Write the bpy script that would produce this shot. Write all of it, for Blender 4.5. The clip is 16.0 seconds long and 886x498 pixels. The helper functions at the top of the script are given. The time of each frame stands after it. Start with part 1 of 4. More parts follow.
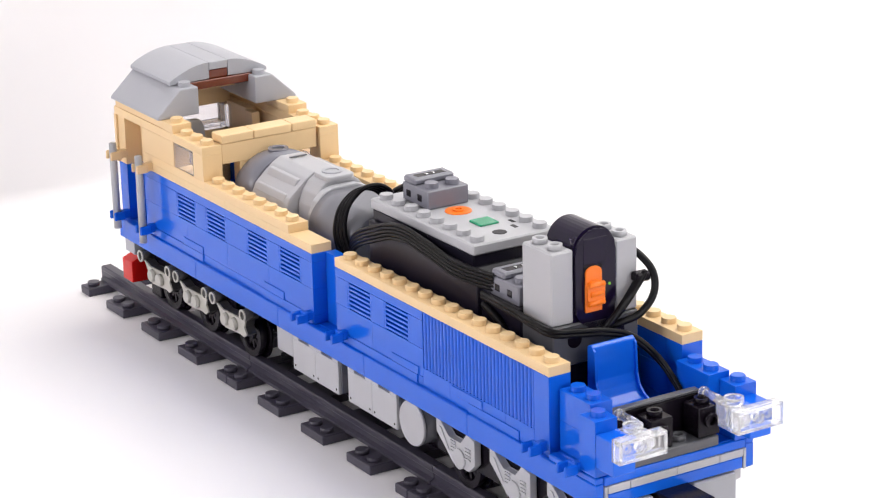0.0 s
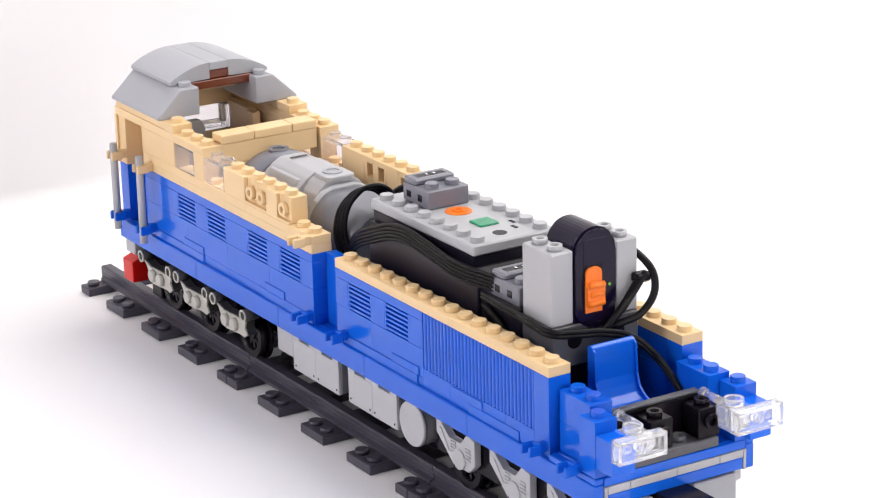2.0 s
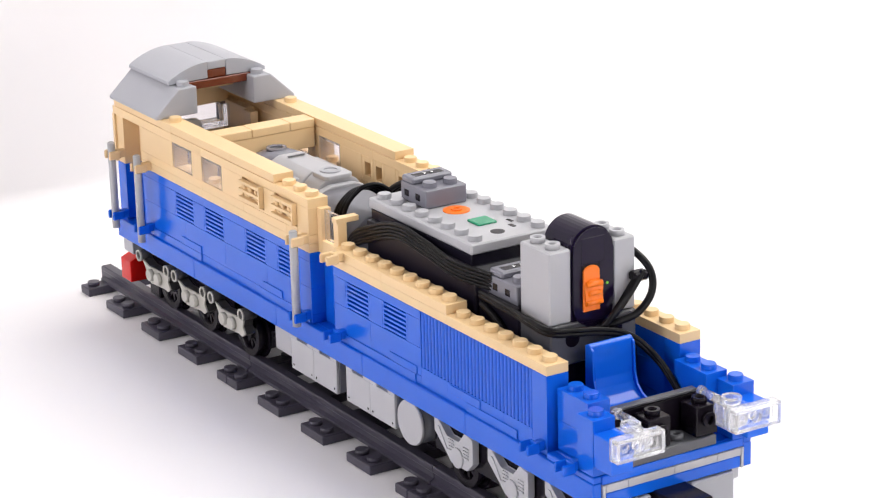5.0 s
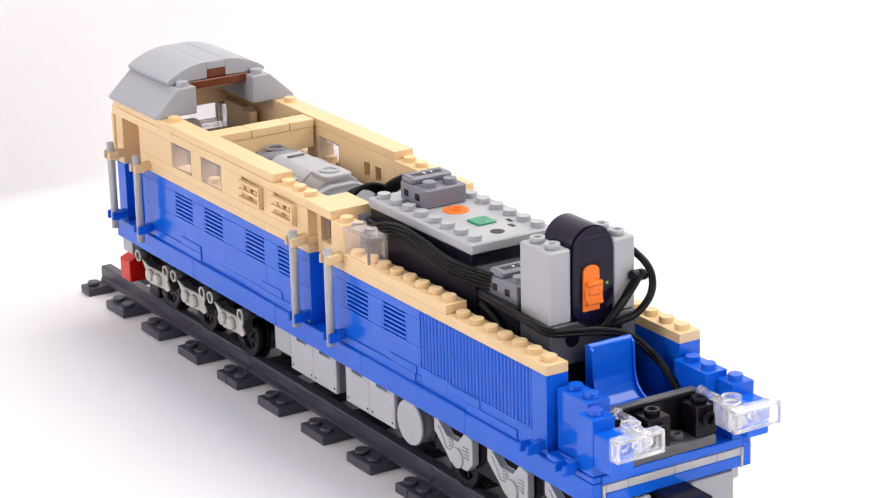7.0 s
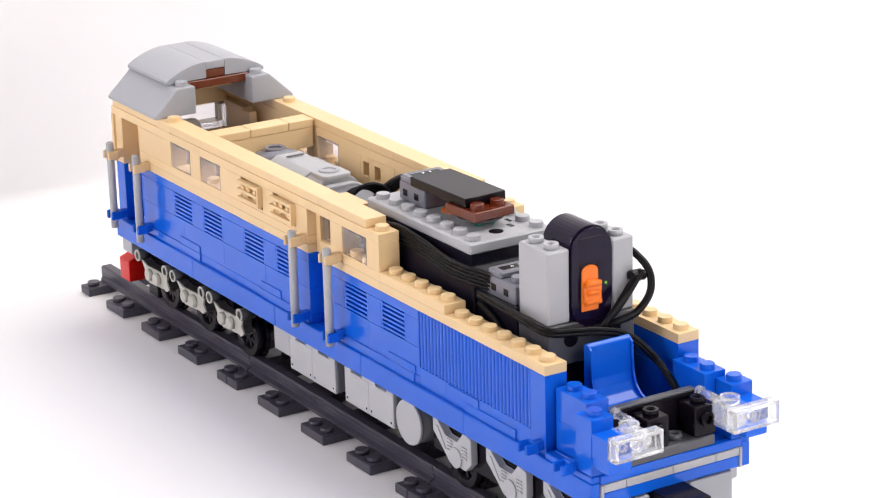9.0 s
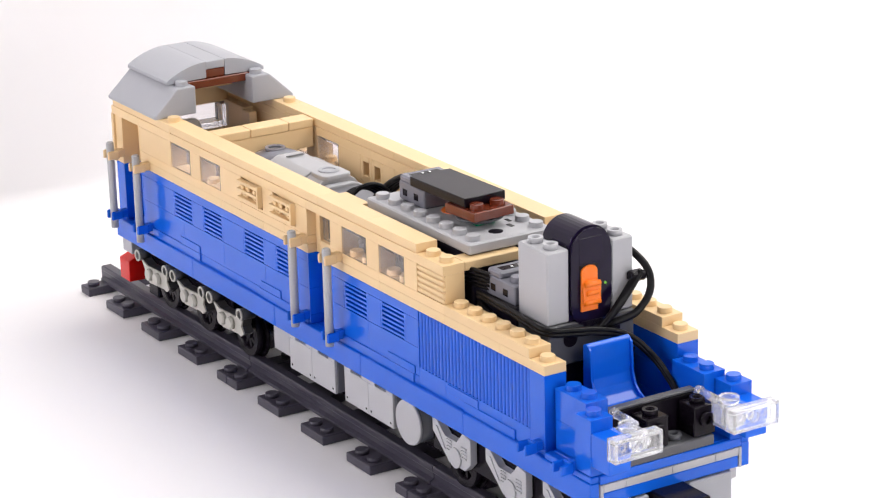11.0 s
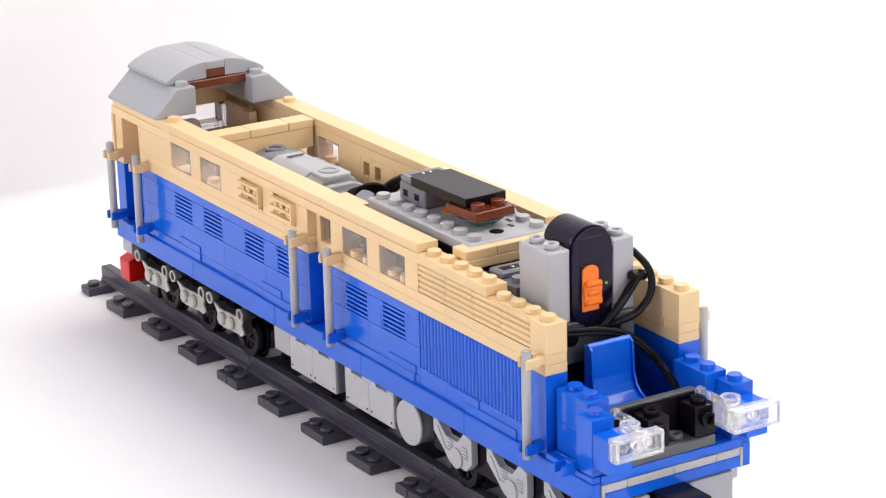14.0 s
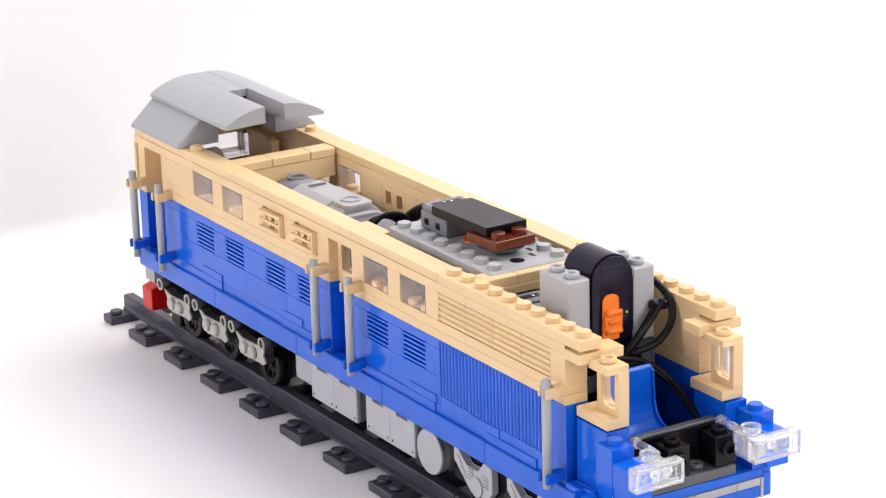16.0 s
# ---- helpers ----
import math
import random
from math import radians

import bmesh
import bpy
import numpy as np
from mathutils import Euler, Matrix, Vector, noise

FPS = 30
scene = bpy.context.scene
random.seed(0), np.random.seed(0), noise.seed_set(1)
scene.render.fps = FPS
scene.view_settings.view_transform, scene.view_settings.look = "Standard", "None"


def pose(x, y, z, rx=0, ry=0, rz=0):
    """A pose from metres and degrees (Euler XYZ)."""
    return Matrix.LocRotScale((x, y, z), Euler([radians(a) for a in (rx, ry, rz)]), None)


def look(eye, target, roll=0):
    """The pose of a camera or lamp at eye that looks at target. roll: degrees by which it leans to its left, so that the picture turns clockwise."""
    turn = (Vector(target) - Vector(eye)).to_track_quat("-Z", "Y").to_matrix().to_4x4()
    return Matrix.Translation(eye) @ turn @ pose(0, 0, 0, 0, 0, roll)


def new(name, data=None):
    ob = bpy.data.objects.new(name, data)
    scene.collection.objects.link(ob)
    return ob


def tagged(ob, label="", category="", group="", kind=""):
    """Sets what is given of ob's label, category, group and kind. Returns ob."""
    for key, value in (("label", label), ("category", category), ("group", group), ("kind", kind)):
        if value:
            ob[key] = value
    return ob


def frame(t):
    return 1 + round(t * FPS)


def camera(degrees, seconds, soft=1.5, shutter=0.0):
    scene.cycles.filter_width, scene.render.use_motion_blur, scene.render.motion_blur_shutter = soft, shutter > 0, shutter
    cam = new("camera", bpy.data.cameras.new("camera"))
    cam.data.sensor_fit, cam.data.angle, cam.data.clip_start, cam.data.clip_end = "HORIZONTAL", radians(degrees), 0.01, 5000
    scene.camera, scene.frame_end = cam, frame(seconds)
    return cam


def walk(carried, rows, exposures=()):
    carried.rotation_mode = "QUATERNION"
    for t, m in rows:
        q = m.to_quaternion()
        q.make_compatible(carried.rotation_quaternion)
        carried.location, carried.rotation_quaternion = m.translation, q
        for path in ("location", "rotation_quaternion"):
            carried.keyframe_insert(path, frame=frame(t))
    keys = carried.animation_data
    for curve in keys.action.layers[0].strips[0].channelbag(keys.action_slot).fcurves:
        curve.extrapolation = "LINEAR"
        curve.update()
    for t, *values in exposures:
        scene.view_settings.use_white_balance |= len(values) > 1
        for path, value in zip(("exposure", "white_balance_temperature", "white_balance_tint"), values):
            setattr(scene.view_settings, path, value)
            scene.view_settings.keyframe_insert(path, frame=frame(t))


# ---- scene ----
MM = 0.001

# camera: on a stand, turned a little at the very end
cam = camera(19.42, 16.0, soft=1.2)
REST = look((0.92833, -0.42964, 0.34311), (0.92833 - 0.80899, -0.42964 + 0.49792, 0.34311 - 0.31234), -1.43)
PAN = [(0.0, 0, 0), (15.1, 0, 0), (15.2, 0.045, 0.06), (15.5, 0.2125, 0.2875), (16.0, 0.4877, 0.6377)]
walk(cam, [(t, REST @ pose(0, 0, 0, rx, ry, 0)) for t, ry, rx in PAN])

# world: a white studio with soft boxes
world = bpy.data.worlds.new("studio_air")
scene.world = world
world.use_nodes = True
world.node_tree.nodes["Background"].inputs[0].default_value = (0.95, 0.96, 1.0, 1)
world.node_tree.nodes["Background"].inputs[1].default_value = 0.35


def softbox(name, eye, target, sx, sy, watts, col=(1, 1, 1)):
    d = bpy.data.lights.new(name, "AREA")
    d.shape, d.size, d.size_y, d.energy, d.color = "RECTANGLE", sx, sy, watts, col
    ob = new(name, d)
    ob.matrix_world = look(eye, target)
    return ob


softbox("softbox_above", (0.20, 0.60, 1.10), (0.2, 0.0, 0.0), 1.0, 0.9, 14.8, (1.0, 0.985, 0.935))
softbox("softbox_side", (-0.05, -1.32, 0.66), (0.2, 0.0, 0.05), 1.1, 0.7, 14.2, (1.0, 0.968, 0.97))
softbox("softbox_front", (1.5, 0.05, 0.5), (0.34, 0.0, 0.04), 0.8, 0.8, 6.6, (1.0, 0.98, 0.96))
softbox("softbox_back", (0.85, 1.25, 0.95), (-0.15, 0.5, 0.2), 0.9, 0.9, 3.9, (1.0, 0.99, 0.92))
scene.view_settings.exposure = 0.0


# ---- materials ----
def plastic(name, col, rough=0.22, spec=0.5, bump=0.0):
    m = bpy.data.materials.new(name)
    m.use_nodes = True
    nt = m.node_tree
    b = nt.nodes["Principled BSDF"]
    tc = nt.nodes.new("ShaderNodeTexCoord")
    info = nt.nodes.new("ShaderNodeObjectInfo")
    n1 = nt.nodes.new("ShaderNodeTexNoise")
    n1.inputs["Scale"].default_value, n1.inputs["Detail"].default_value = 160, 3
    n2 = nt.nodes.new("ShaderNodeTexNoise")
    n2.inputs["Scale"].default_value, n2.inputs["Detail"].default_value = 2600, 2
    for n in (n1, n2):
        nt.links.new(tc.outputs["Object"], n.inputs["Vector"])
    # piece-to-piece tint
    add = nt.nodes.new("ShaderNodeMath")
    add.operation = "MULTIPLY_ADD"
    nt.links.new(info.outputs["Random"], add.inputs[0])
    add.inputs[1].default_value, add.inputs[2].default_value = 0.04, 0.95
    mul = nt.nodes.new("ShaderNodeMath")
    mul.operation = "MULTIPLY_ADD"
    nt.links.new(n1.outputs["Fac"], mul.inputs[0])
    mul.inputs[1].default_value = 0.06
    nt.links.new(add.outputs[0], mul.inputs[2])
    mix = nt.nodes.new("ShaderNodeMix")
    mix.data_type, mix.blend_type = "RGBA", "MULTIPLY"
    mix.inputs["Factor"].default_value = 1
    mix.inputs["A"].default_value = (*col, 1)
    nt.links.new(mul.outputs[0], mix.inputs["B"])
    nt.links.new(mix.outputs["Result"], b.inputs["Base Color"])
    r = nt.nodes.new("ShaderNodeMapRange")
    r.inputs["To Min"].default_value, r.inputs["To Max"].default_value = rough * 0.94, rough * 1.07
    nt.links.new(n1.outputs["Fac"], r.inputs["Value"])
    nt.links.new(r.outputs["Result"], b.inputs["Roughness"])
    b.inputs["Specular IOR Level"].default_value = spec
    bp = nt.nodes.new("ShaderNodeBump")
    bp.inputs["Strength"].default_value, bp.inputs["Distance"].default_value = bump, 0.0004
    nt.links.new(n2.outputs["Fac"], bp.inputs["Height"])
    nt.links.new(bp.outputs["Normal"], b.inputs["Normal"])
    return m


BLUE = plastic("blue_plastic", (0.005, 0.118, 0.70), 0.14, 0.42)
TAN = plastic("tan_plastic", (0.82, 0.59, 0.325), 0.38, 0.4)
GREY = plastic("light_grey_plastic", (0.39, 0.395, 0.435), 0.38, 0.45)
PALE = plastic("pale_grey_plastic", (0.445, 0.445, 0.475), 0.36, 0.45)
MGREY = plastic("mid_grey_plastic", (0.195, 0.195, 0.235), 0.26, 0.45)
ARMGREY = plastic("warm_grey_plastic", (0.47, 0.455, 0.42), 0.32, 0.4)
MOTORGREY = plastic("motor_grey_plastic", (0.22, 0.22, 0.25), 0.34, 0.4)
# dark colour for the shade on the bogie arms' backs; pins share it
ARMSHADE = plastic("arm_shade_plastic", (0.05, 0.048, 0.05), 0.35, 0.3)
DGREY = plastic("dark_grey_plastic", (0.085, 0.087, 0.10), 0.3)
TRACK = plastic("track_plastic", (0.056, 0.051, 0.074), 0.32, 0.42)
CHAR = plastic("charcoal_plastic", (0.011, 0.0095, 0.019), 0.28, 0.22)
BLACK = plastic("black_plastic", (0.007, 0.005, 0.009), 0.2, 0.17)
RUBBER = plastic("cable_rubber", (0.004, 0.0035, 0.005), 0.36, 0.2)
BROWN = plastic("brown_plastic", (0.14, 0.024, 0.009), 0.18)
RED = plastic("red_plastic", (0.62, 0.008, 0.007), 0.24, 0.3)
ORANGE = plastic("orange_plastic", (0.95, 0.2, 0.01), 0.3)
GREEN = plastic("green_plastic", (0.0, 0.27, 0.13), 0.25)
STEEL = plastic("contact_metal", (0.7, 0.7, 0.72), 0.2)
STEEL.node_tree.nodes["Principled BSDF"].inputs["Metallic"].default_value = 1
SMOKE = plastic("dark_lens_plastic", (0.009, 0.005, 0.022), 0.08, 0.24, 0.0)

CLEAR = bpy.data.materials.new("clear_plastic")
CLEAR.use_nodes = True
cb = CLEAR.node_tree.nodes["Principled BSDF"]
cb.inputs["Base Color"].default_value = (0.92, 0.89, 0.90, 1)
cb.inputs["Transmission Weight"].default_value = 0.94
cb.inputs["Roughness"].default_value, cb.inputs["IOR"].default_value = 0.02, 1.24

# clear plastic, its white diffuse share standing in for reflections inside the pieces
GLINT = CLEAR.copy()
GLINT.name = "glint_clear_plastic"
GLINT.node_tree.nodes["Principled BSDF"].inputs["Transmission Weight"].default_value = 0.89
GLINT.node_tree.nodes["Principled BSDF"].inputs["IOR"].default_value = 1.42
GLINT.node_tree.nodes["Principled BSDF"].inputs["Base Color"].default_value = (0.95, 0.95, 0.97, 1)

LED = bpy.data.materials.new("green_led")
LED.use_nodes = True
lb = LED.node_tree.nodes["Principled BSDF"]
lb.inputs["Base Color"].default_value = (0.1, 0.3, 0.02, 1)
lb.inputs["Emission Color"].default_value = (0.35, 0.9, 0.08, 1)
lb.inputs["Emission Strength"].default_value = 0.3

PAPER = bpy.data.materials.new("white_sweep")
PAPER.use_nodes = True
pn = PAPER.node_tree
pb = pn.nodes["Principled BSDF"]
pt = pn.nodes.new("ShaderNodeTexNoise")
pt.inputs["Scale"].default_value, pt.inputs["Detail"].default_value = 3, 4
pc = pn.nodes.new("ShaderNodeTexCoord")
pn.links.new(pc.outputs["Object"], pt.inputs["Vector"])
pr = pn.nodes.new("ShaderNodeValToRGB")
pr.color_ramp.elements[0].color, pr.color_ramp.elements[1].color = (0.84, 0.818, 0.84, 1), (0.88, 0.862, 0.88, 1)
pn.links.new(pt.outputs["Fac"], pr.inputs["Fac"])
pn.links.new(pr.outputs["Color"], pb.inputs["Base Color"])
pb.inputs["Roughness"].default_value = 0.65
pb.inputs["Specular IOR Level"].default_value = 0.2
ROOMPAINT = plastic("studio_paint", (0.7, 0.7, 0.72), 0.6)


# ---- mesh helpers (millimetres) ----
def bm_box(bm, x0, y0, z0, x1, y1, z1, bevel=0.25, seg=1):
    vs = [bm.verts.new(Vector((x, y, z)) * MM) for x in (x0, x1) for y in (y0, y1) for z in (z0, z1)]
    quads = ((0, 1, 3, 2), (4, 6, 7, 5), (0, 4, 5, 1), (2, 3, 7, 6), (0, 2, 6, 4), (1, 5, 7, 3))
    fs = [bm.faces.new([vs[i] for i in q]) for q in quads]
    if bevel:
        es = list({e for f in fs for e in f.edges})
        bmesh.ops.bevel(bm, geom=es, offset=bevel * MM, segments=seg, affect="EDGES", profile=0.5)


def bm_cyl(bm, c, r, h, axis="z", n=16, r2=None, cap=True):
    """A cylinder from c along axis by h."""
    r2 = r if r2 is None else r2
    ax = {"x": ((0, 1, 0), (0, 0, 1), (1, 0, 0)), "y": ((0, 0, 1), (1, 0, 0), (0, 1, 0)), "z": ((1, 0, 0), (0, 1, 0), (0, 0, 1))}[axis]
    u, v, w = (Vector(a) for a in ax)
    rings = []
    for rr, d in ((r, 0), (r2, h)):
        rings.append([bm.verts.new((Vector(c) + w * d + (u * math.cos(a) + v * math.sin(a)) * rr) * MM) for a in (2 * math.pi * k / n for k in range(n))])
    for k in range(n):
        f = bm.faces.new((rings[0][k], rings[0][(k + 1) % n], rings[1][(k + 1) % n], rings[1][k]))
        f.smooth = True
    if cap:
        bm.faces.new(list(reversed(rings[0])))
        bm.faces.new(rings[1])


def bm_ring(bm, c, r, rin, h, axis="z", n=16):
    """A tube with a hole, from c along axis by h."""
    ax = {"x": ((0, 1, 0), (0, 0, 1), (1, 0, 0)), "y": ((0, 0, 1), (1, 0, 0), (0, 1, 0)), "z": ((1, 0, 0), (0, 1, 0), (0, 0, 1))}[axis]
    u, v, w = (Vector(a) for a in ax)
    loops = []
    for rr, d in ((r, 0), (r, h), (rin, h), (rin, 0)):
        loops.append([bm.verts.new((Vector(c) + w * d + (u * math.cos(a) + v * math.sin(a)) * rr) * MM) for a in (2 * math.pi * k / n for k in range(n))])
    for q in range(4):
        a, b = loops[q], loops[(q + 1) % 4]
        for k in range(n):
            f = bm.faces.new((a[k], a[(k + 1) % n], b[(k + 1) % n], b[k]))
            f.smooth = q in (0, 2)


def bm_stud(bm, x, y, z, hollow=False):
    if hollow:
        bm_ring(bm, (x, y, z - 0.1), 2.4, 1.5, 1.8)
    else:
        bm_cyl(bm, (x, y, z - 0.1), 2.4, 1.6, cap=False)
        bm_cyl(bm, (x, y, z + 1.5), 2.4, 0.25, r2=2.15)


def bm_prism(bm, poly, a, b, axis="x", bevel=0.0, smooth=False):
    """A polygon in the plane across axis, drawn out from a to b."""
    def at(p, d):
        return {"x": (d, p[0], p[1]), "y": (p[0], d, p[1]), "z": (p[0], p[1], d)}[axis]
    lo = [bm.verts.new(Vector(at(p, a)) * MM) for p in poly]
    hi = [bm.verts.new(Vector(at(p, b)) * MM) for p in poly]
    n = len(poly)
    fs = [bm.faces.new((lo[k], lo[(k + 1) % n], hi[(k + 1) % n], hi[k])) for k in range(n)]
    for f in fs:
        f.smooth = smooth
    fs += [bm.faces.new(list(reversed(lo))), bm.faces.new(hi)]
    if bevel:
        es = list({e for f in fs for e in f.edges})
        bmesh.ops.bevel(bm, geom=es, offset=bevel * MM, segments=2, affect="EDGES", profile=0.5)


def to_mesh(name, bm, mat):
    bmesh.ops.recalc_face_normals(bm, faces=bm.faces[:])
    me = bpy.data.meshes.new(name)
    bm.to_mesh(me)
    bm.free()
    me.materials.append(mat)
    return me


def part(name, bm, mat, parent, label=""):
    ob = new(name, to_mesh(name, bm, mat))
    ob.parent = parent
    return tagged(ob, label)


MESHES = {}


def shared(key, build, name, mat, parent, loc, label="", rz=0):
    """A piece on mesh data that alike pieces share; loc in millimetres."""
    key = (key, mat.name)
    if key not in MESHES:
        bm = bmesh.new()
        build(bm)
        MESHES[key] = to_mesh(name, bm, mat)
    ob = new(name, MESHES[key])
    ob.parent = parent
    ob.matrix_basis = pose(loc[0] * MM, loc[1] * MM, loc[2] * MM, 0, 0, rz)
    return tagged(ob, label)


# ---- the studio ----
bm = bmesh.new()
BACK_X, R = -0.123, 0.009
prof = [(2.6, 0.0), (0.6, 0.0), (BACK_X + R, 0.0)] + [(BACK_X + R - R * math.sin(a), R - R * math.cos(a)) for a in (math.pi / 2 * k / 14 for k in range(1, 15))] + [(BACK_X, 2.5)]
cols = [[bm.verts.new((x, y, z)) for x, z in prof] for y in (-2.6, -1.3, 0, 0.8, 1.6)]
for a, b in zip(cols, cols[1:]):
    for k in range(len(prof) - 1):
        bm.faces.new((a[k], b[k], b[k + 1], a[k + 1])).smooth = True
sweep = new("backdrop", to_mesh("backdrop", bm, PAPER))
tagged(sweep, "seamless white sweep, floor curving up into backdrop", "backdrop", kind="structure")

for nm, dims in (("wall_north", (-0.3, 1.6, 0, 2.7, 1.7, 2.5)), ("wall_east", (2.6, -2.7, 0, 2.7, 1.6, 2.5)), ("wall_south", (-0.3, -2.7, 0, 2.7, -2.6, 2.5)), ("ceiling", (-0.3, -2.7, 2.5, 2.7, 1.7, 2.6))):
    bm = bmesh.new()
    bm_box(bm, *(1000 * d for d in dims), bevel=0)
    ob = new(nm, to_mesh(nm, bm, ROOMPAINT))
    tagged(ob, "plain pale studio " + nm.split("_")[0], nm.split("_")[0], kind="structure")


# ---- railway track ----
def rail_profile():
    h = [(3.0, 3.1), (3.0, 4.3), (1.5, 5.0), (1.5, 7.0), (2.1, 7.6), (2.1, 9.2), (1.7, 9.6)]
    return h + [(-a, b) for a, b in reversed(h)]


def sleeper(width):
    def build(bm):
        bm_box(bm, -width / 2, -32, 0, width / 2, 32, 3.4, 0.3)
        for y in (-28, 28, -4, 4):
            for x in ((-4, 4) if width > 8 else (0,)):
                bm_cyl(bm, (x, y, 3.3), 2.4, 1.7)
    return build


def track_section(x0):
    root = new("track_section")
    tagged(root, "straight dark grey plastic toy railway track section", "railway track", "track sections under the model locomotive")
    root.matrix_basis = pose(x0 * MM, 0, 0)
    for y in (-20, 20):
        bm = bmesh.new()
        bm_prism(bm, [(y + a, b) for a, b in rail_profile()], 0.25, 127.75)
        part("rail", bm, TRACK, root)
    for x, w in ((4, 7.7), (32, 16), (64, 16), (96, 16), (124, 7.7)):
        shared(("sleeper", w), sleeper(w), "sleeper", TRACK, root, (x, 0, 0))
    for x, y in ((-3, -20), (-3, 20)):
        bm = bmesh.new()
        bm_box(bm, x, y - 1.2, 0.2, x + 3.2, y + 1.2, 8.4, 0.3)
        part("joiner", bm, TRACK, root)
    return root


for sx in (0, 128, 256):
    track_section(sx)

# ---- locomotive ----
CX = 190.0
loco = new("model_locomotive")
tagged(loco, "half-built blue and tan toy brick electric locomotive on track", "toy train")
loco.matrix_basis = pose(CX * MM, 0, 0)
ARRIVALS = []


def X(i):
    """Stud line i along the body, in the locomotive's own millimetres."""
    return 83.7 + 8 * i - CX


def Z(k):
    """Plate level k."""
    return 69.3 + 3.2 * k


def build_brick(nx, ny, h, studs=True, hollow=False, groove=False):
    def build(bm):
        if groove:
            bm_box(bm, 0.4, 0.4, 0.01, nx * 8 - 0.4, ny * 8 - 0.4, 0.5, 0)
        bm_box(bm, 0.025, 0.025, 0.42 if groove else 0.01, nx * 8 - 0.025, ny * 8 - 0.025, h - 0.01, 0.1)
        if studs:
            for a in range(round(nx)):
                for b in range(round(ny)):
                    bm_stud(bm, 8 * a + 4 + (nx - round(nx)) * 4, 8 * b + 4, h, hollow)
    return build


def kind_name(h, studs):
    return "brick" if h > 4 else ("plate" if studs else "tile")


FAR_X, FAR_Y = 0.9, 0.7   # play in the joints: the far wall leans out a little


def brick(i, y, k, nx, ny, plates, mat, studs=True, at=None, hollow=False, label="", parent=None):
    """A brick, plate or tile with its low corner at stud line i, y mm, level k. at: when it is put on."""
    h = 3.2 * plates
    if y > 0:
        i, y = i + FAR_X / 8, y + FAR_Y
    groove = k == 5 and not studs   # finishing tiles have a groove round their foot
    ob = shared(("brick", nx, ny, plates, studs, hollow, groove), build_brick(nx, ny, h, studs, hollow, groove), kind_name(h, studs), mat, parent or loco, (X(i), y, Z(k)), label)
    if at is not None:
        ARRIVALS.append((ob, at))
    return ob


def placed(key, build, name, mat, loc, at=None, label="", rz=0):
    ob = shared(key, build, name, mat, loco, loc, label, rz)
    if at is not None:
        ARRIVALS.append((ob, at))
    return ob


def clear_brick(bm):
    """A hollow clear 1 x 2 brick."""
    w = 1.3
    bm_box(bm, 0.06, 0.06, 0.03, 15.94, w, 9.57, 0.2)
    bm_box(bm, 0.06, 8 - w, 0.03, 15.94, 7.94, 9.57, 0.2)
    bm_box(bm, 0.06, w + 0.02, 0.03, w, 8 - w - 0.02, 9.57, 0.2)
    bm_box(bm, 16 - w, w + 0.02, 0.03, 15.94, 8 - w - 0.02, 9.57, 0.2)
    bm_box(bm, w + 0.02, w + 0.02, 8.4, 16 - w - 0.02, 8 - w - 0.02, 9.57, 0.1)
    for x in (4, 12):
        bm_stud(bm, x, 4, 9.6)


def louvre_brick(bm):
    """A 1 x 2 brick whose outer face (low y) is a row of level slats."""
    bm_box(bm, 0.06, 2.2, 0.03, 15.94, 7.94, 9.57, 0.15)
    for x in (0.06, 14.9):
        bm_box(bm, x, 0.06, 0.03, x + 1.04, 2.25, 9.57, 0.1)
    for n in range(6):
        z = 0.35 + n * 1.58
        bm_box(bm, 0.9, 0.12, z, 15.1, 2.3, z + 0.86, 0.1)


def slat_brick(bm):
    """A 1 x 2 brick whose outer face carries five rounded level slats."""
    bm_box(bm, 0.02, 0.75, 0.03, 15.98, 7.94, 9.57, 0.1)
    for n in range(5):
        z = 0.25 + n * 1.9
        bm_box(bm, 0.02, 0.06, z, 15.98, 0.8, z + 1.45, 0.3)
    for x in (4, 12):
        bm_stud(bm, x, 4, 9.6)


def rib_brick(h):
    def build(bm):
        bm_box(bm, 0.02, 0.9, 0.02, 15.98, 7.94, h - 0.02, 0.1)
        for n in range(8):
            x = 0.2 + n * 2.0
            bm_prism(bm, [(x, 1.0), (x + 0.06, 0.45), (x + 0.4, 0.1), (x + 0.8, 0.04), (x + 1.2, 0.1), (x + 1.54, 0.45), (x + 1.6, 1.0)], 0.01, h - 0.01, "z")
    return build


def side_stud_brick(bm):
    """A 1 x 1 brick with a hollow stud on its outer face and a square hole through to the inside."""
    bm_box(bm, 0.06, 1.4, 0.03, 1.9, 7.94, 9.57, 0.2)
    bm_box(bm, 6.1, 1.4, 0.03, 7.94, 7.94, 9.57, 0.2)
    bm_box(bm, 1.9, 1.4, 0.03, 6.1, 7.94, 2.2, 0.1)
    bm_box(bm, 1.9, 1.4, 7.4, 6.1, 7.94, 9.57, 0.1)
    bm_box(bm, 1.9, 1.42, 2.2, 6.1, 2.6, 7.4, 0.05)
    bm_box(bm, 0.06, 0.06, 0.03, 7.94, 1.45, 1.0, 0.1)
    bm_ring(bm, (4, 1.45, 4.8), 2.4, 1.3, -1.9, "y")
    bm_stud(bm, 4, 4, 9.6)


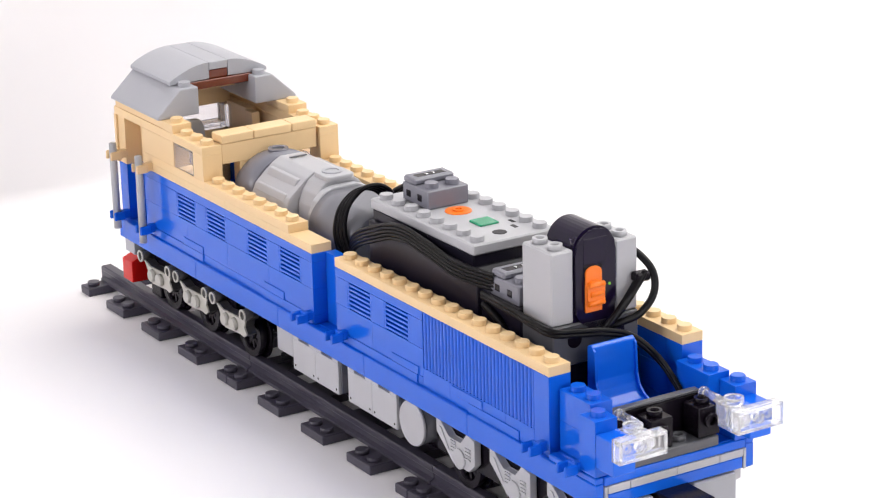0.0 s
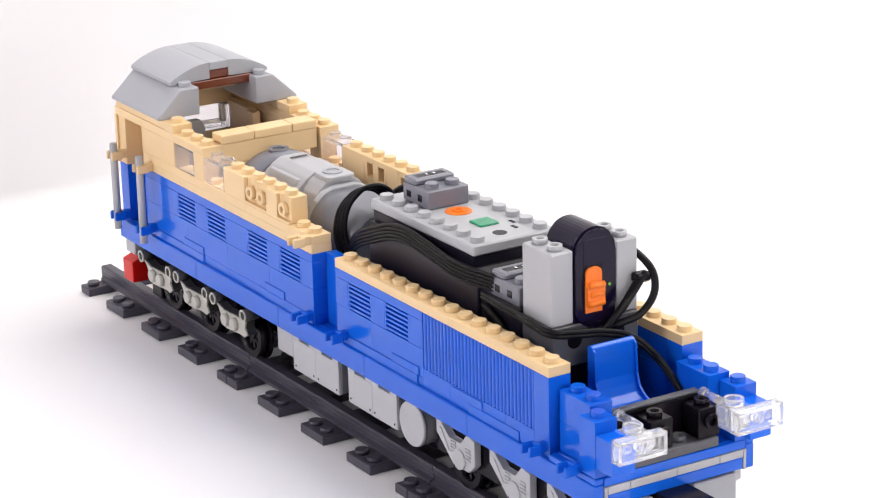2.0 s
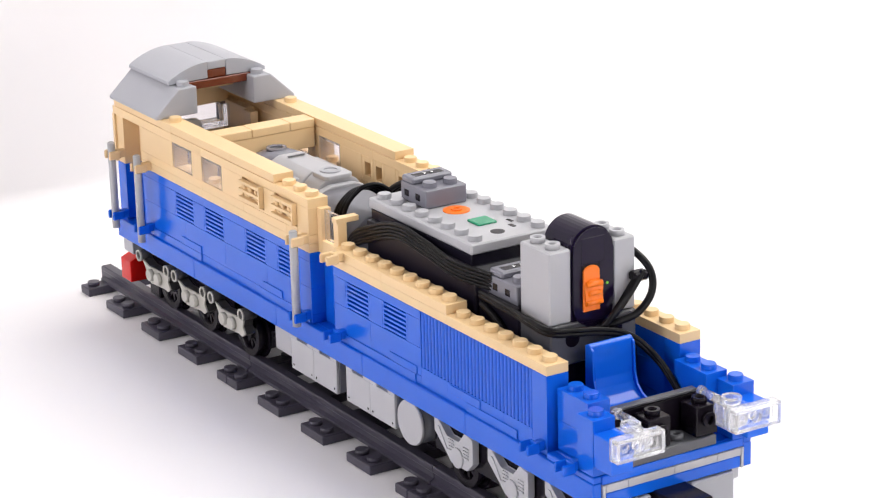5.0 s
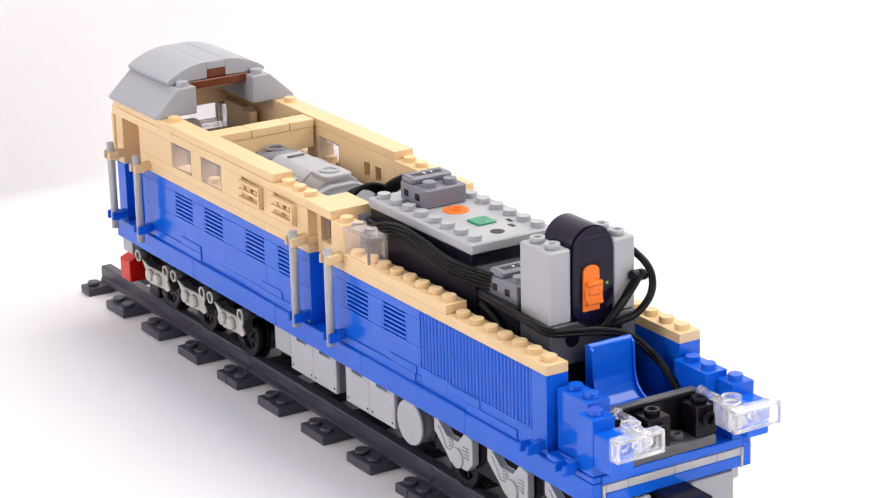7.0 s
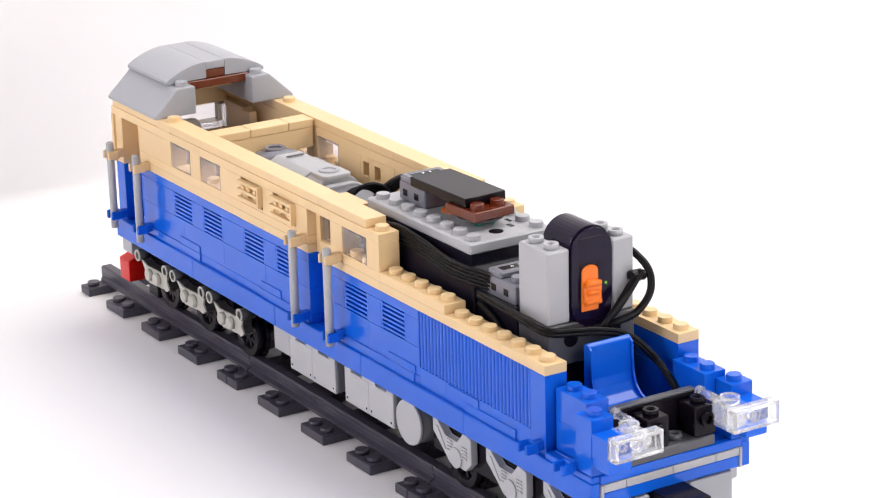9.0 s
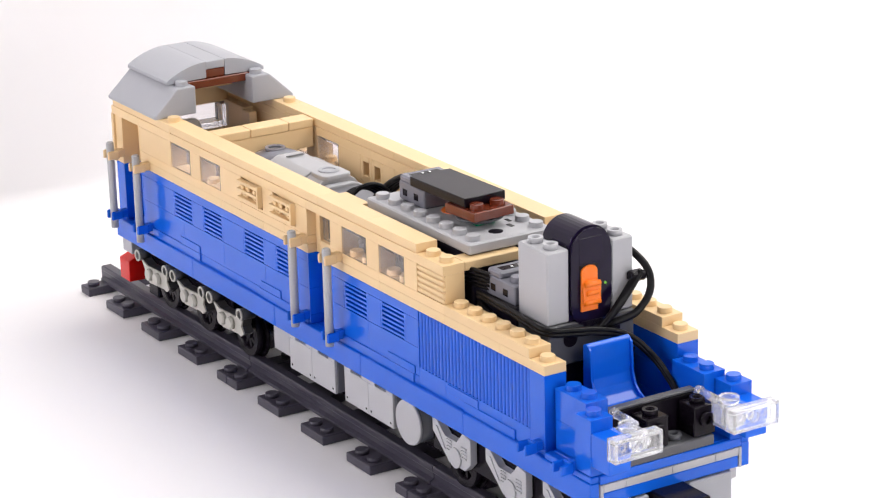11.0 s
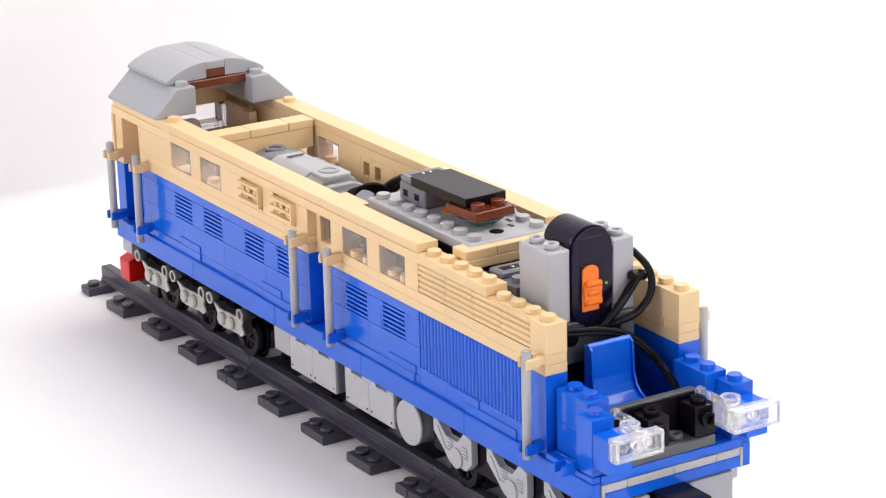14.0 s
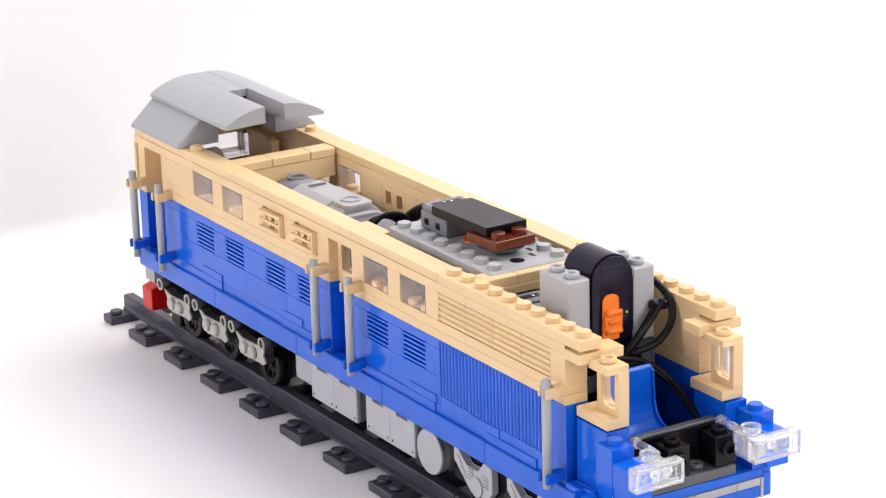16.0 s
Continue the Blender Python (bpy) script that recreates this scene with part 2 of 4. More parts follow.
def vent_tile(bm):
    """An upright 1 x 2 grille tile, standing proud towards low y."""
    for z in (0.3, 3.3, 6.3):
        bm_box(bm, 0.15, -1.9, z, 15.2, 0.2, z + 1.1, 0.12)
    bm_box(bm, 15.0, -1.9, 0.1, 15.9, 0.2, 7.9, 0.12)
    bm_box(bm, 0.1, -0.4, 0.1, 1.0, 0.2, 7.9, 0.1)
    for n in range(3):
        bm_cyl(bm, (3.4 + 4.3 * n, -0.3, 4.9), 0.9, -0.9, "y", 8)


def clip_jaw(bm, x):
    """A clip round an upright bar at x, 5 mm out from the wall, open outwards."""
    for lo, hi in ((x - 2.5, x - 1.55), (x + 1.55, x + 2.6)):
        bm_box(bm, lo, -7.2, 0.2, hi, -2.4, 3.6, 0.4)
    bm_box(bm, x - 2.4, -3.4, 0.25, x + 2.5, -2.3, 3.55, 0.3)
    bm_box(bm, x - 1.2, -2.6, 0.3, x + 1.4, 0.4, 3.5, 0.3)


def clip_plate(bm):
    """A 1 x 1 plate with a clip that stands out towards low y."""
    bm_box(bm, 0.06, 0.06, 0.03, 7.94, 7.94, 3.17, 0.2)
    bm_stud(bm, 4, 4, 3.2)
    clip_jaw(bm, 6.2)


def door_pane(bm):
    bm_box(bm, 0.1, 0, 0, 12.6, 1.2, 10.6, 0.1)


def clip_low(bm):
    clip_jaw(bm, 4.2)


def grab_bar(bm):
    bm_cyl(bm, (0, 0, 0), 1.5, 34.2, n=14)
    bm_cyl(bm, (0, 0, 34.2), 1.5, 0.4, n=14, r2=1.0)


def flip(key, build, name, mat, i, k, side, width, at=None, label=""):
    """A wall piece with an outer face: side -1 shows it towards low y, side 1 turned about."""
    if side < 0:
        return placed(key, build, name, mat, (X(i), -28, Z(k)), at, label)
    return placed(key, build, name, mat, (X(i) + width + FAR_X, 28 + FAR_Y, Z(k)), at, label, 180)


for s in (-1, 1):
    y0 = -28 if s < 0 else 20
    # blue courses behind the first and the second stretch of wall
    for a, b in ((-3.4, 2), (2, 6), (6, 10), (10, 13), (15, 19), (19, 22)):
        brick(a, y0, -9, b - a, 1, 1, BLUE, False)
    for a, b in ((-3.4, 1), (1, 5), (5, 9), (9, 13), (15, 18), (18, 22)):
        brick(a, y0, -8, b - a, 1, 3, BLUE, False)
    for a, b in ((-3.4, 0), (2, 3), (5, 7), (9, 10), (12, 13), (15, 16), (18, 19), (21, 22)):
        brick(a, y0, -5, b - a, 1, 3, BLUE, False)
    for a in (0, 3, 7, 10, 16, 19):
        flip("louvre", louvre_brick, "grille_brick", BLUE, a, -5, s, 16)
    for a, b in ((-3.4, 3), (3, 8), (8, 13), (15, 22)):
        brick(a, y0, -2, b - a, 1, 1, BLUE, False)
    # ribbed radiator stretch
    for a in (22, 24, 26, 28):
        flip("rib_low", rib_brick(9.6), "ribbed_brick", BLUE, a, -7, s, 16)
        flip("rib_high", rib_brick(9.6), "ribbed_brick", BLUE, a, -4, s, 16)
        brick(a, y0, -9, 2, 1, 2, BLUE, False)
    brick(30, y0, -9, 1, 1, 8, BLUE, False)
    # proud foot strips
    for a, b in ((-3.2, 2.6), (8.4, 12.9), (15.1, 21.6), (25.4, 29.0)):
        brick(a, (-28.45 if s < 0 else 28.0), -9, b - a, 0.056, 1, BLUE, False)
    for a, b in ((0.6, 2.6), (8.6, 10.4), (19.6, 21.7), (24.2, 26.4)):
        brick(a, (-28.4 if s < 0 else 28.0), -8, b - a, 0.05, 0.9, BLUE, False)
    # tan first course
    for a, b in ((-3.4, 1), (1, 5), (5, 9), (9, 13)):
        brick(a, y0, -1, b - a, 1, 1, TAN, False)
    for a, b in ((15, 19), (19, 24), (24, 28), (28, 31)):
        brick(a, y0, -1, b - a, 1, 1, TAN)
    brick(-3.4, y0, 0, 6.4, 1, 1, TAN, False)
    brick(3, y0, 0, 4, 1, 1, TAN)
    brick(7, y0, 0, 4, 1, 1, TAN)
    # cab side: piers, first window, lintel
    brick(-3.4, y0, 1, 3.4, 1, 3, TAN, False)
    flip("clear_flat", clear_brick, "window_brick", CLEAR, 0, 1, s, 16, None, "clear window brick")
    brick(2, y0, 1, 1, 1, 3, TAN, False)
    brick(-3.4, y0, 4, 3.4, 1, 1, TAN, False)
    brick(0, y0, 4, 3, 1, 1, TAN)
    brick(-6.2, y0, 5, 5.2, 1, 1, TAN, False)
    brick(-1, y0, 5, 1, 1, 1, TAN)
    # rear corner pillar and lintel over the doorway
    yp = y0 - s * 0.9
    brick(-6.4, yp, -2, 0.85, 0.9, 6, TAN, False)
    brick(-6.4, y0, 4, 3.0, 1, 1, TAN, False)
    brick(-6.4, yp, -9, 0.85, 0.9, 7, BLUE, False)
    brick(-6.5, y0, -2, 0.22, 1, 6, TAN, False)
    # door panels set back in both doorways
    brick(-5.6, -20.5 if s < 0 else 16.5, -9, 2.2, 0.5, 7, BLUE, False)
    brick(-5.6, -20.5 if s < 0 else 16.5, -2, 2.2, 0.5, 6, TAN, False)
    brick(13, -22.5 if s < 0 else 18.5, -9, 2, 0.5, 8, BLUE, False)

    # pieces put on during the build, first stretch
    flip("clip", clip_plate, "clip_plate", TAN, 12, 0, s, 8, 0.10)
    brick(11, y0, 0, 1, 1, 1, TAN, True, 0.10)
    flip("clear", clear_brick, "window_brick", CLEAR, 3, 1, s, 16, 0.43, "clear window brick")
    brick(5, y0, 1, 2, 1, 3, TAN, True, 0.70)
    flip("sidestud", side_stud_brick, "side_stud_brick", TAN, 7, 1, s, 8, 0.97)
    flip("sidestud", side_stud_brick, "side_stud_brick", TAN, 8, 1, s, 8, 1.33)
    brick(9, y0, 1, 1, 1, 3, TAN, True, 1.57)
    flip("sidestud", side_stud_brick, "side_stud_brick", TAN, 10, 1, s, 8, 1.90)
    flip("sidestud", side_stud_brick, "side_stud_brick", TAN, 11, 1, s, 8, 2.23)
    brick(12, y0, 1, 1, 1, 3, TAN, True, 2.57)
    placed("bar", grab_bar, "grab_bar", PALE, (X(12.75), s * 33.0, 40.2), 2.93, "light grey grab bar")
    flip("vent", vent_tile, "vent_tile", TAN, 7, 1.5, s, 16, 3.27)
    flip("vent", vent_tile, "vent_tile", TAN, 10, 1.5, s, 16, 3.53)
    for a, b in ((3, 8), (8, 13)):
        brick(a, y0, 4, b - a, 1, 1, TAN, True, 3.83)
    if s < 0:
        tiles = [(0, 6, 4.13), (6, 10, 4.7), (10, 14, 8.87), (14, 18, 8.87), (18, 22, 11.0)]
    else:
        tiles = [(0, 6, 4.13), (6, 10, 4.7), (10, 16, 8.87), (16, 22, 11.0)]
    for a, b, t in tiles:
        brick(a, y0, 5, b - a, 1, 1, TAN, False, t)
    # doorway in the middle
    brick(13, -28 if s < 0 else 12, 4, 2, 2, 1, TAN, False, 6.2)
    brick(13, -24.5 if s < 0 else 20.5, -1, 0.35, 0.5, 5, TAN, False, 5.0)
    placed("door_pane", door_pane, "window_pane", CLEAR, (X(13.4), -23.5 if s < 0 else 21.5, Z(0.6)), 5.0, "clear door pane")
    brick(13.35, -24.5 if s < 0 else 20.5, -1, 1.65, 0.5, 1.5, TAN, False, 5.0)
    brick(14.6, -25.5 if s < 0 else 22.0, 0.5, 0.4, 0.44, 2.9, TAN, False, 5.0)
    brick(14.6, -26.0 if s < 0 else 17.0, 3.4, 0.4, 1.1, 0.58, TAN, False, 5.0)
    flip("clip", clip_plate, "clip_plate", TAN, 15, 0, s, 8, 4.9)
    placed("bar", grab_bar, "grab_bar", PALE, (X(15.75), s * 33.0, 40.2), 5.4, "light grey grab bar")
    for a, b in ((16, 19), (19, 24)):
        brick(a, y0, 0, b - a, 1, 1, TAN, True, 4.5)
    # second stretch
    brick(15, y0, 1, 1, 1, 3, TAN, True, 6.67)
    flip("clear", clear_brick, "window_brick", CLEAR, 16, 1, s, 16, 6.97, "clear window brick")
    brick(18, y0, 1, 1, 1, 3, TAN, True, 8.27)
    brick(15, y0, 4, 4, 1, 1, TAN, True, 8.57)
    flip("clear", clear_brick, "window_brick", CLEAR, 19, 1, s, 16, 9.17, "clear window brick")
    brick(21, y0, 1, 1, 1, 3, TAN, True, 9.7)
    brick(19, y0, 4, 5, 1, 1, TAN, True, 10.6)
    brick(24, y0, 0, 6, 1, 1, TAN, True, 10.0)
    flip("slat", slat_brick, "slatted_brick", TAN, 22, 1, s, 16, 10.3)
    flip("slat", slat_brick, "slatted_brick", TAN, 24, 1, s, 16, 12.03)
    flip("slat", slat_brick, "slatted_brick", TAN, 26, 1, s, 16, 12.37)
    brick(24, y0, 4, 3, 1, 1, TAN, True, 12.70)
    flip("slat", slat_brick, "slatted_brick", TAN, 28, 1, s, 16, 13.0)
    flip("clip", clip_plate, "clip_plate", TAN, 30, 0, s, 8, 13.30)
    placed("bar", grab_bar, "grab_bar", PALE, (X(30.65), s * 33.0, 40.2), 13.60, "light grey grab bar")
    brick(30, y0, 1, 1, 1, 3, TAN, True, 13.93)
    brick(27, y0, 4, 4, 1, 1, TAN, True, 14.23)
    for a, b in ((22, 27), (27, 32)):
        brick(a, y0, 5, b - a, 1, 1, TAN, True, 15.17)
    # cab door bars that are there from the start
    for a in (-5.45, -2.6):
        placed("bar", grab_bar, "grab_bar", PALE, (X(a), s * 33.0, 38.4), None, "light grey grab bar")
        flip("clip_top", clip_low, "clip", TAN, a - 0.5, -1.0, s, 8)


for s in (-1, 1):
    for a in (-5.45, -2.6, 12.75, 15.75, 30.65, 33.0):
        flip("clip_low", clip_low, "clip", BLUE, a - 0.5, -8.6, s, 8)


# sill strips and decks
def box_part(name, mat, x0, y0, z0, x1, y1, z1, bevel=0.3, label="", parent=None, at=None):
    """World millimetres."""
    bm = bmesh.new()
    bm_box(bm, 0, 0, 0, x1 - x0, y1 - y0, z1 - z0, bevel)
    ob = part(name, bm, mat, parent or loco, label)
    off = Vector((CX * MM, 0, 0)) if parent is None else Vector((CX * MM, 0, 0)) + parent.matrix_basis.translation
    ob.matrix_basis = Matrix.Translation(Vector((x0 * MM, y0 * MM, z0 * MM)) - off)
    if at is not None:
        ARRIVALS.append((ob, at))
    return ob


cuts = [33.7, 99.7, 163.7, 223.7, 287.7, 357.4]
for s in (-1, 1):
    for a, b in zip(cuts, cuts[1:]):
        y = (-29.4, -26.2) if s < 0 else (26.2, 29.4)
        box_part("sill_tile", BLUE, a + 0.06, y[0], 32.8, b - 0.06, y[1], 40.5)
box_part("deck", BLUE, 34, -26.1, 36.8, 333, 26.1, 40.4)
box_part("front_deck", BLUE, 333.1, -26.1, 36.8, 356.2, 26.1, 42.6)
for s in (-1, 1):
    box_part("deck_edge", BLUE, 333.1, -29.3 if s < 0 else 26.2, 40.55, 357.3, -26.2 if s < 0 else 29.3, 42.6)

# front beam
box_part("beam_plate", BLUE, 356.3, -26.1, 39.6, 357.6, 26.1, 42.6)
for a, b in ((-25.0, -17), (-17, 0), (0, 16), (16, 25.0)):
    box_part("beam_tile", PALE, 356.3, a + 0.05, 37.0, 357.9, b - 0.05, 39.5, 0.2, "light grey tile")
for s in (-1, 1):
    box_part("beam_tile", PALE, 356.3, -26.1 if s < 0 else 25.05, 32.9, 357.9, -25.05 if s < 0 else 26.1, 39.5, 0.15, "light grey tile")
box_part("beam_tile", BLUE, 356.3, -24.9, 33.2, 357.7, 24.9, 36.9, 0.2)
box_part("buffer_block", GREY, 350, 6, 22.5, 358.5, 22, 32.7, 0.4, "light grey")
box_part("buffer_block", GREY, 350, -22, 22.5, 358.5, -9, 32.7, 0.4, "light grey")
box_part("coupler", BLACK, 346, -8, 27.5, 371, 4.5, 33.6, 0.5)
box_part("coupler", BLACK, 346, -6, 21, 367, 4, 27.3, 0.5)
box_part("rear_block", GREY, 33.9, -27.5, 26.5, 42, 27.5, 32.7, 0.3, "light grey")
for s in (-1, 1):
    bm = bmesh.new()
    bm_prism(bm, [(s * 28, 14.4), (s * 28, 22.9), (s * 21.5, 25.6), (s * 16, 25.6), (s * 16, 14.4)], 31 - CX, 39.6 - CX, "x", 0.4)
    part("buffer", bm, RED, loco, "glossy red buffer block")
    box_part("buffer_stem", BLACK, 33, -20 if s < 0 else 16, 25.7, 39, -16 if s < 0 else 20, 36.7, 0.3)
# added black block: covers a bright floor patch where shade belongs
box_part("bogie_beam", BLACK, 45, -22.5, 10.4, 53.4, 22.5, 27, 0.5)

# underframe and side boxes
box_part("underframe", BLACK, 36, -14, 18, 350, 14, 36.7, 0.5)
# added black box, stands for the shadow on the floor between the rails
box_part("keel", BLACK, 150, -15.5, 11, 262, 15.5, 17.9, 0.4)


for s in (-1, 1):
    for x in (172.8, 211.3):
        bm = bmesh.new()
        bm_box(bm, 0, 0.4 if s < 0 else -14.4, 0.1, 32, 14.4 if s < 0 else -0.4, 12.8, 0.3)
        ob = part("side_box", bm, MGREY, loco, "grey equipment box")
        ob.location = Vector(((x - CX) * MM, s * 0.028, 0.01995))
        for n in (0, 1):
            bm = bmesh.new()
            x0 = 16.0 * n
            yy = (-0.8, 0.35) if s < 0 else (-0.35, 0.8)
            bm_box(bm, x0 + 0.06, yy[0], 0, x0 + 15.94, yy[1], 11.6, 0.2)
            bm_box(bm, x0 + 0.06, yy[0], 11.5, x0 + 4.4, yy[1], 12.8, 0.1)
            bm_box(bm, x0 + 11.6, yy[0], 11.5, x0 + 15.94, yy[1], 12.8, 0.1)
            part("lid_panel", bm, PALE, ob, "light grey panel")
            for px in (1.6, 14.4):
                bm = bmesh.new()
                bm_cyl(bm, (x0 + px, yy[0] + 0.1 if s < 0 else yy[1] - 0.1, 1.7), 0.42, -0.14 if s < 0 else 0.14, "y", 10)
                part("pin_hole", bm, BLACK, ob, "small dark hole")
    # air tank
    bm = bmesh.new()
    bm_cyl(bm, (0, 0, 0), 7.6, s * 11, "y", 32)
    ob = part("air_tank", bm, DGREY, loco, "dark grey round tank")
    ob.location = Vector(((252.0 - CX) * MM, s * 0.0165, 0.0252))
    bm = bmesh.new()
    bm_cyl(bm, (0, s * 11.05, 0), 7.9, s * 0.9, "y", 32, 7.6)
    part("end_cap", bm, PALE, ob, "light grey round end cap")


# wheels and bogies
def wheel_mesh(bm):
    bm_ring(bm, (0, -2.2, 0), 8.4, 6.0, 4.4, "y", 28)
    bm_ring(bm, (0, 1.2, 0), 9.8, 6.0, 1.2, "y", 28)
    bm_cyl(bm, (0, -1.9, 0), 2.0, 3.6, "y", 14)
    star = []
    for n in range(9):
        a = 2 * math.pi * n / 9
        for r, d in ((2.3, -0.35), (6.2, -0.09), (6.2, 0.09)):
            star.append((r * math.cos(a + d), r * math.sin(a + d)))
    bm_prism(bm, star, -1.2, 0.9, "y")


for x in (64.0, 95.0, 128.0, 276.0, 308.0, 340.0):
    for s in (-1, 1):
        shared("wheel", wheel_mesh, "wheel", BLACK, loco, (x - CX, s * 20.4, 18.1), "black spoked wheel", 0 if s < 0 else 180)
    bm = bmesh.new()
    bm_cyl(bm, (x - CX, -20, 18.1), 1.4, 40, "y", 10)
    part("axle", bm, STEEL, loco, "metal axle")


ARM = [(2.2, -0.6), (4.4, -1.0), (7.4, -2.2), (20.4, -1.6), (22.4, -0.4), (25.2, -1.6), (24.0, -4.2), (26.0, -6.6), (23.6, -8.2),
       (21.0, -7.6), (9.0, -8.6), (7.0, -7.6), (5.6, -4.4), (4.2, -2.4)]


def rod_arm(bm):
    """A bogie side arm with an eye at both ends and two pegs."""
    bm_prism(bm, ARM, 0, 0.6, "y", 0.1)
    for x in (0.6, 24.4):
        bm_ring(bm, (x, -0.9, 0.6), 2.3, 1.65, 0.6, "y", 18)
    for x in (10.4, 17.0):
        bm_cyl(bm, (x, 0, -4.7), 2.4, -1.5, "y", 18)
        bm_cyl(bm, (x, -1.45, -4.7), 2.4, -0.25, "y", 18, 2.15)


def arm_pin(bm):
    bm_cyl(bm, (0, -0.3, 0), 1.55, 6.0, "y", 14)


def arm_back(bm):
    """The arm's depth behind its pale face, darkened to stand for shade."""
    bm_prism(bm, [(x, z + 0.05) for x, z in ARM], 0.62, 4.2, "y", 0.1)
    for x in (0.6, 24.4):
        bm_ring(bm, (x, -0.28, 0.6), 2.25, 1.65, 5.4, "y", 18)
    for x in (10.4, 17.0):
        bm_cyl(bm, (x, 4.5, -4.7), 2.2, 2.0, "y", 14)


def axle_box(bm):
    """A pale bogie side frame: two horns, a low axle boss and springs."""
    outline = [(0, 12), (2.4, 12), (7.6, 7.6), (14.6, 7.6), (18.0, 12), (22.6, 11), (22.6, 2.6), (19.2, -0.6), (9.6, -0.6), (7.2, 2.2), (0, 7.4)]
    bm_prism(bm, outline, 0, 2.6, "y", 0.25)
    bm_cyl(bm, (14.0, 0.05, 2.4), 3.4, -0.7, "y", 20)
    for x in (10.4, 19.0):
        for n in range(4):
            bm_box(bm, x - 1.5, -0.55, 3.4 + 1.15 * n, x + 1.5, 0.1, 4.0 + 1.15 * n, 0.1)
    bm_prism(bm, [(2.2, 9.8), (3.2, 9.8), (8.0, 3.4), (7.0, 3.4)], -0.35, 0.1, "y")


for s in (-1, 1):
    box_part("bogie_frame", BLACK, 52, -24 if s < 0 else 23, 21, 120, -23 if s < 0 else 24, 30, 0.5)
    box_part("bogie_frame", BLACK, 262, -25 if s < 0 else 23, 19, 352, -23 if s < 0 else 25, 32, 0.5)
    box_part("frame_block", PALE, 152, -24 if s < 0 else 16, 20, 164, -16 if s < 0 else 24, 32, 0.4, "light grey block")
    for x in (50.0, 80.6, 111.0):
        at0, turn = (x - CX if s < 0 else x + 25 - CX, s * 28.4, 28.2), 0 if s < 0 else 180
        placed("arm", rod_arm, "side_arm", ARMGREY, at0, None, "light grey side arm with pegs", turn)
        placed("arm_back", arm_back, "arm_beam", ARMSHADE, at0, None, "back of side arm, darkened for shade under the body", turn)
        for dx in (0.6, 24.4):
            placed("arm_pin", arm_pin, "pin", ARMSHADE, (at0[0] - s * dx, at0[1], at0[2] + 0.6), None, "dark grey pin", turn)
    for x in (266.8, 298.2, 330.0):
        placed("abox", axle_box, "axle_box", PALE, (x - CX if s < 0 else x + 23 - CX, s * 28.0, 20.2), None, "pale grey axle box", 0 if s < 0 else 180)

# ---- big motor ----
motor = new("motor")
motor.parent = loco
tagged(motor, "grey rounded electric motor")
motor.location = Vector((0, 0, -0.002))


def lump(flat, r, cz, side):
    """Cross-section of the motor: a circle with a flat top."""
    pts = []
    for n in range(40):
        a = 2 * math.pi * n / 40
        y, z = r * math.cos(a), r * math.sin(a)
        pts.append((max(-side, min(side, y)), cz + min(flat, z)))
    return pts


def loft(bm, stations):
    rings = [[bm.verts.new(Vector((x - CX, y, z)) * MM) for y, z in ring] for x, ring in stations]
    for a, b in zip(rings, rings[1:]):
        n = len(a)
        for k in range(n):
            bm.faces.new((a[k], a[(k + 1) % n], b[(k + 1) % n], b[k]))
    for f in bm.faces:
        f.smooth = True
    bm.faces.new(list(reversed(rings[0])))
    bm.faces.new(rings[-1])


bm = bmesh.new()
loft(bm, [(104, lump(12, 14, 65, 13)), (106.5, lump(16.0, 16, 66, 14.8)), (112, lump(17.6, 17.6, 66, 15.8)), (123.5, lump(18.0, 18.2, 66, 16.4))])
part("end_cap", bm, MGREY, motor, "mid grey motor end cap")


def facet(half):
    """A mirrored many-sided section from its half, top first."""
    return [(-y, z) for y, z in half] + [(y, z) for y, z in reversed(half)]


def facet_loft(bm, stations):
    rings = [[bm.verts.new(Vector((x - CX, y, z)) * MM) for y, z in facet(h)] for x, h in stations]
    n = len(rings[0])
    for a, b in zip(rings, rings[1:]):
        for k in range(n):
            bm.faces.new((a[k], a[(k + 1) % n], b[(k + 1) % n], b[k]))
    bm.faces.new(list(reversed(rings[0])))
    bm.faces.new(rings[-1])
    es = [e for e in bm.edges if e.is_manifold]
    bmesh.ops.bevel(bm, geom=es, offset=0.4 * MM, segments=2, affect="EDGES", profile=0.5)


barrel = [(4.6, 84.2), (8.0, 82.4), (10.6, 80.0), (15.2, 76.0), (17.8, 70.0), (18.0, 62.0), (15.0, 53.0)]
block = [(5.0, 83.6), (7.4, 82.0), (9.8, 79.0), (11.6, 74.6), (12.0, 69.0), (12.0, 62.0), (11.0, 53.0)]
nose = [(4.6, 81.8), (8.6, 80.4), (11.6, 77.6), (13.6, 73.0), (14.4, 68.0), (14.0, 62.0), (12.0, 53.0)]
bm = bmesh.new()
facet_loft(bm, [(123.6, barrel), (149.6, barrel)])
part("casing", bm, PALE, motor, "light grey motor casing")
bm = bmesh.new()
facet_loft(bm, [(149.7, block), (160.0, block)])
part("front_block", bm, PALE, motor, "light grey motor front block")
bm = bmesh.new()
facet_loft(bm, [(160.1, nose), (163.4, nose)])
part("front_rim", bm, PALE, motor)
bm = bmesh.new()
bm_prism(bm, [(149 - CX, -3.8), (151.5 - CX, -5.8), (159.6 - CX, -5.8), (161 - CX, -4.4), (161 - CX, 4.4), (159.6 - CX, 5.8), (151.5 - CX, 5.8), (149 - CX, 3.8)], 83.0, 84.8, "z", 0.5)
part("top_pad", bm, PALE, motor, "light grey raised pad")
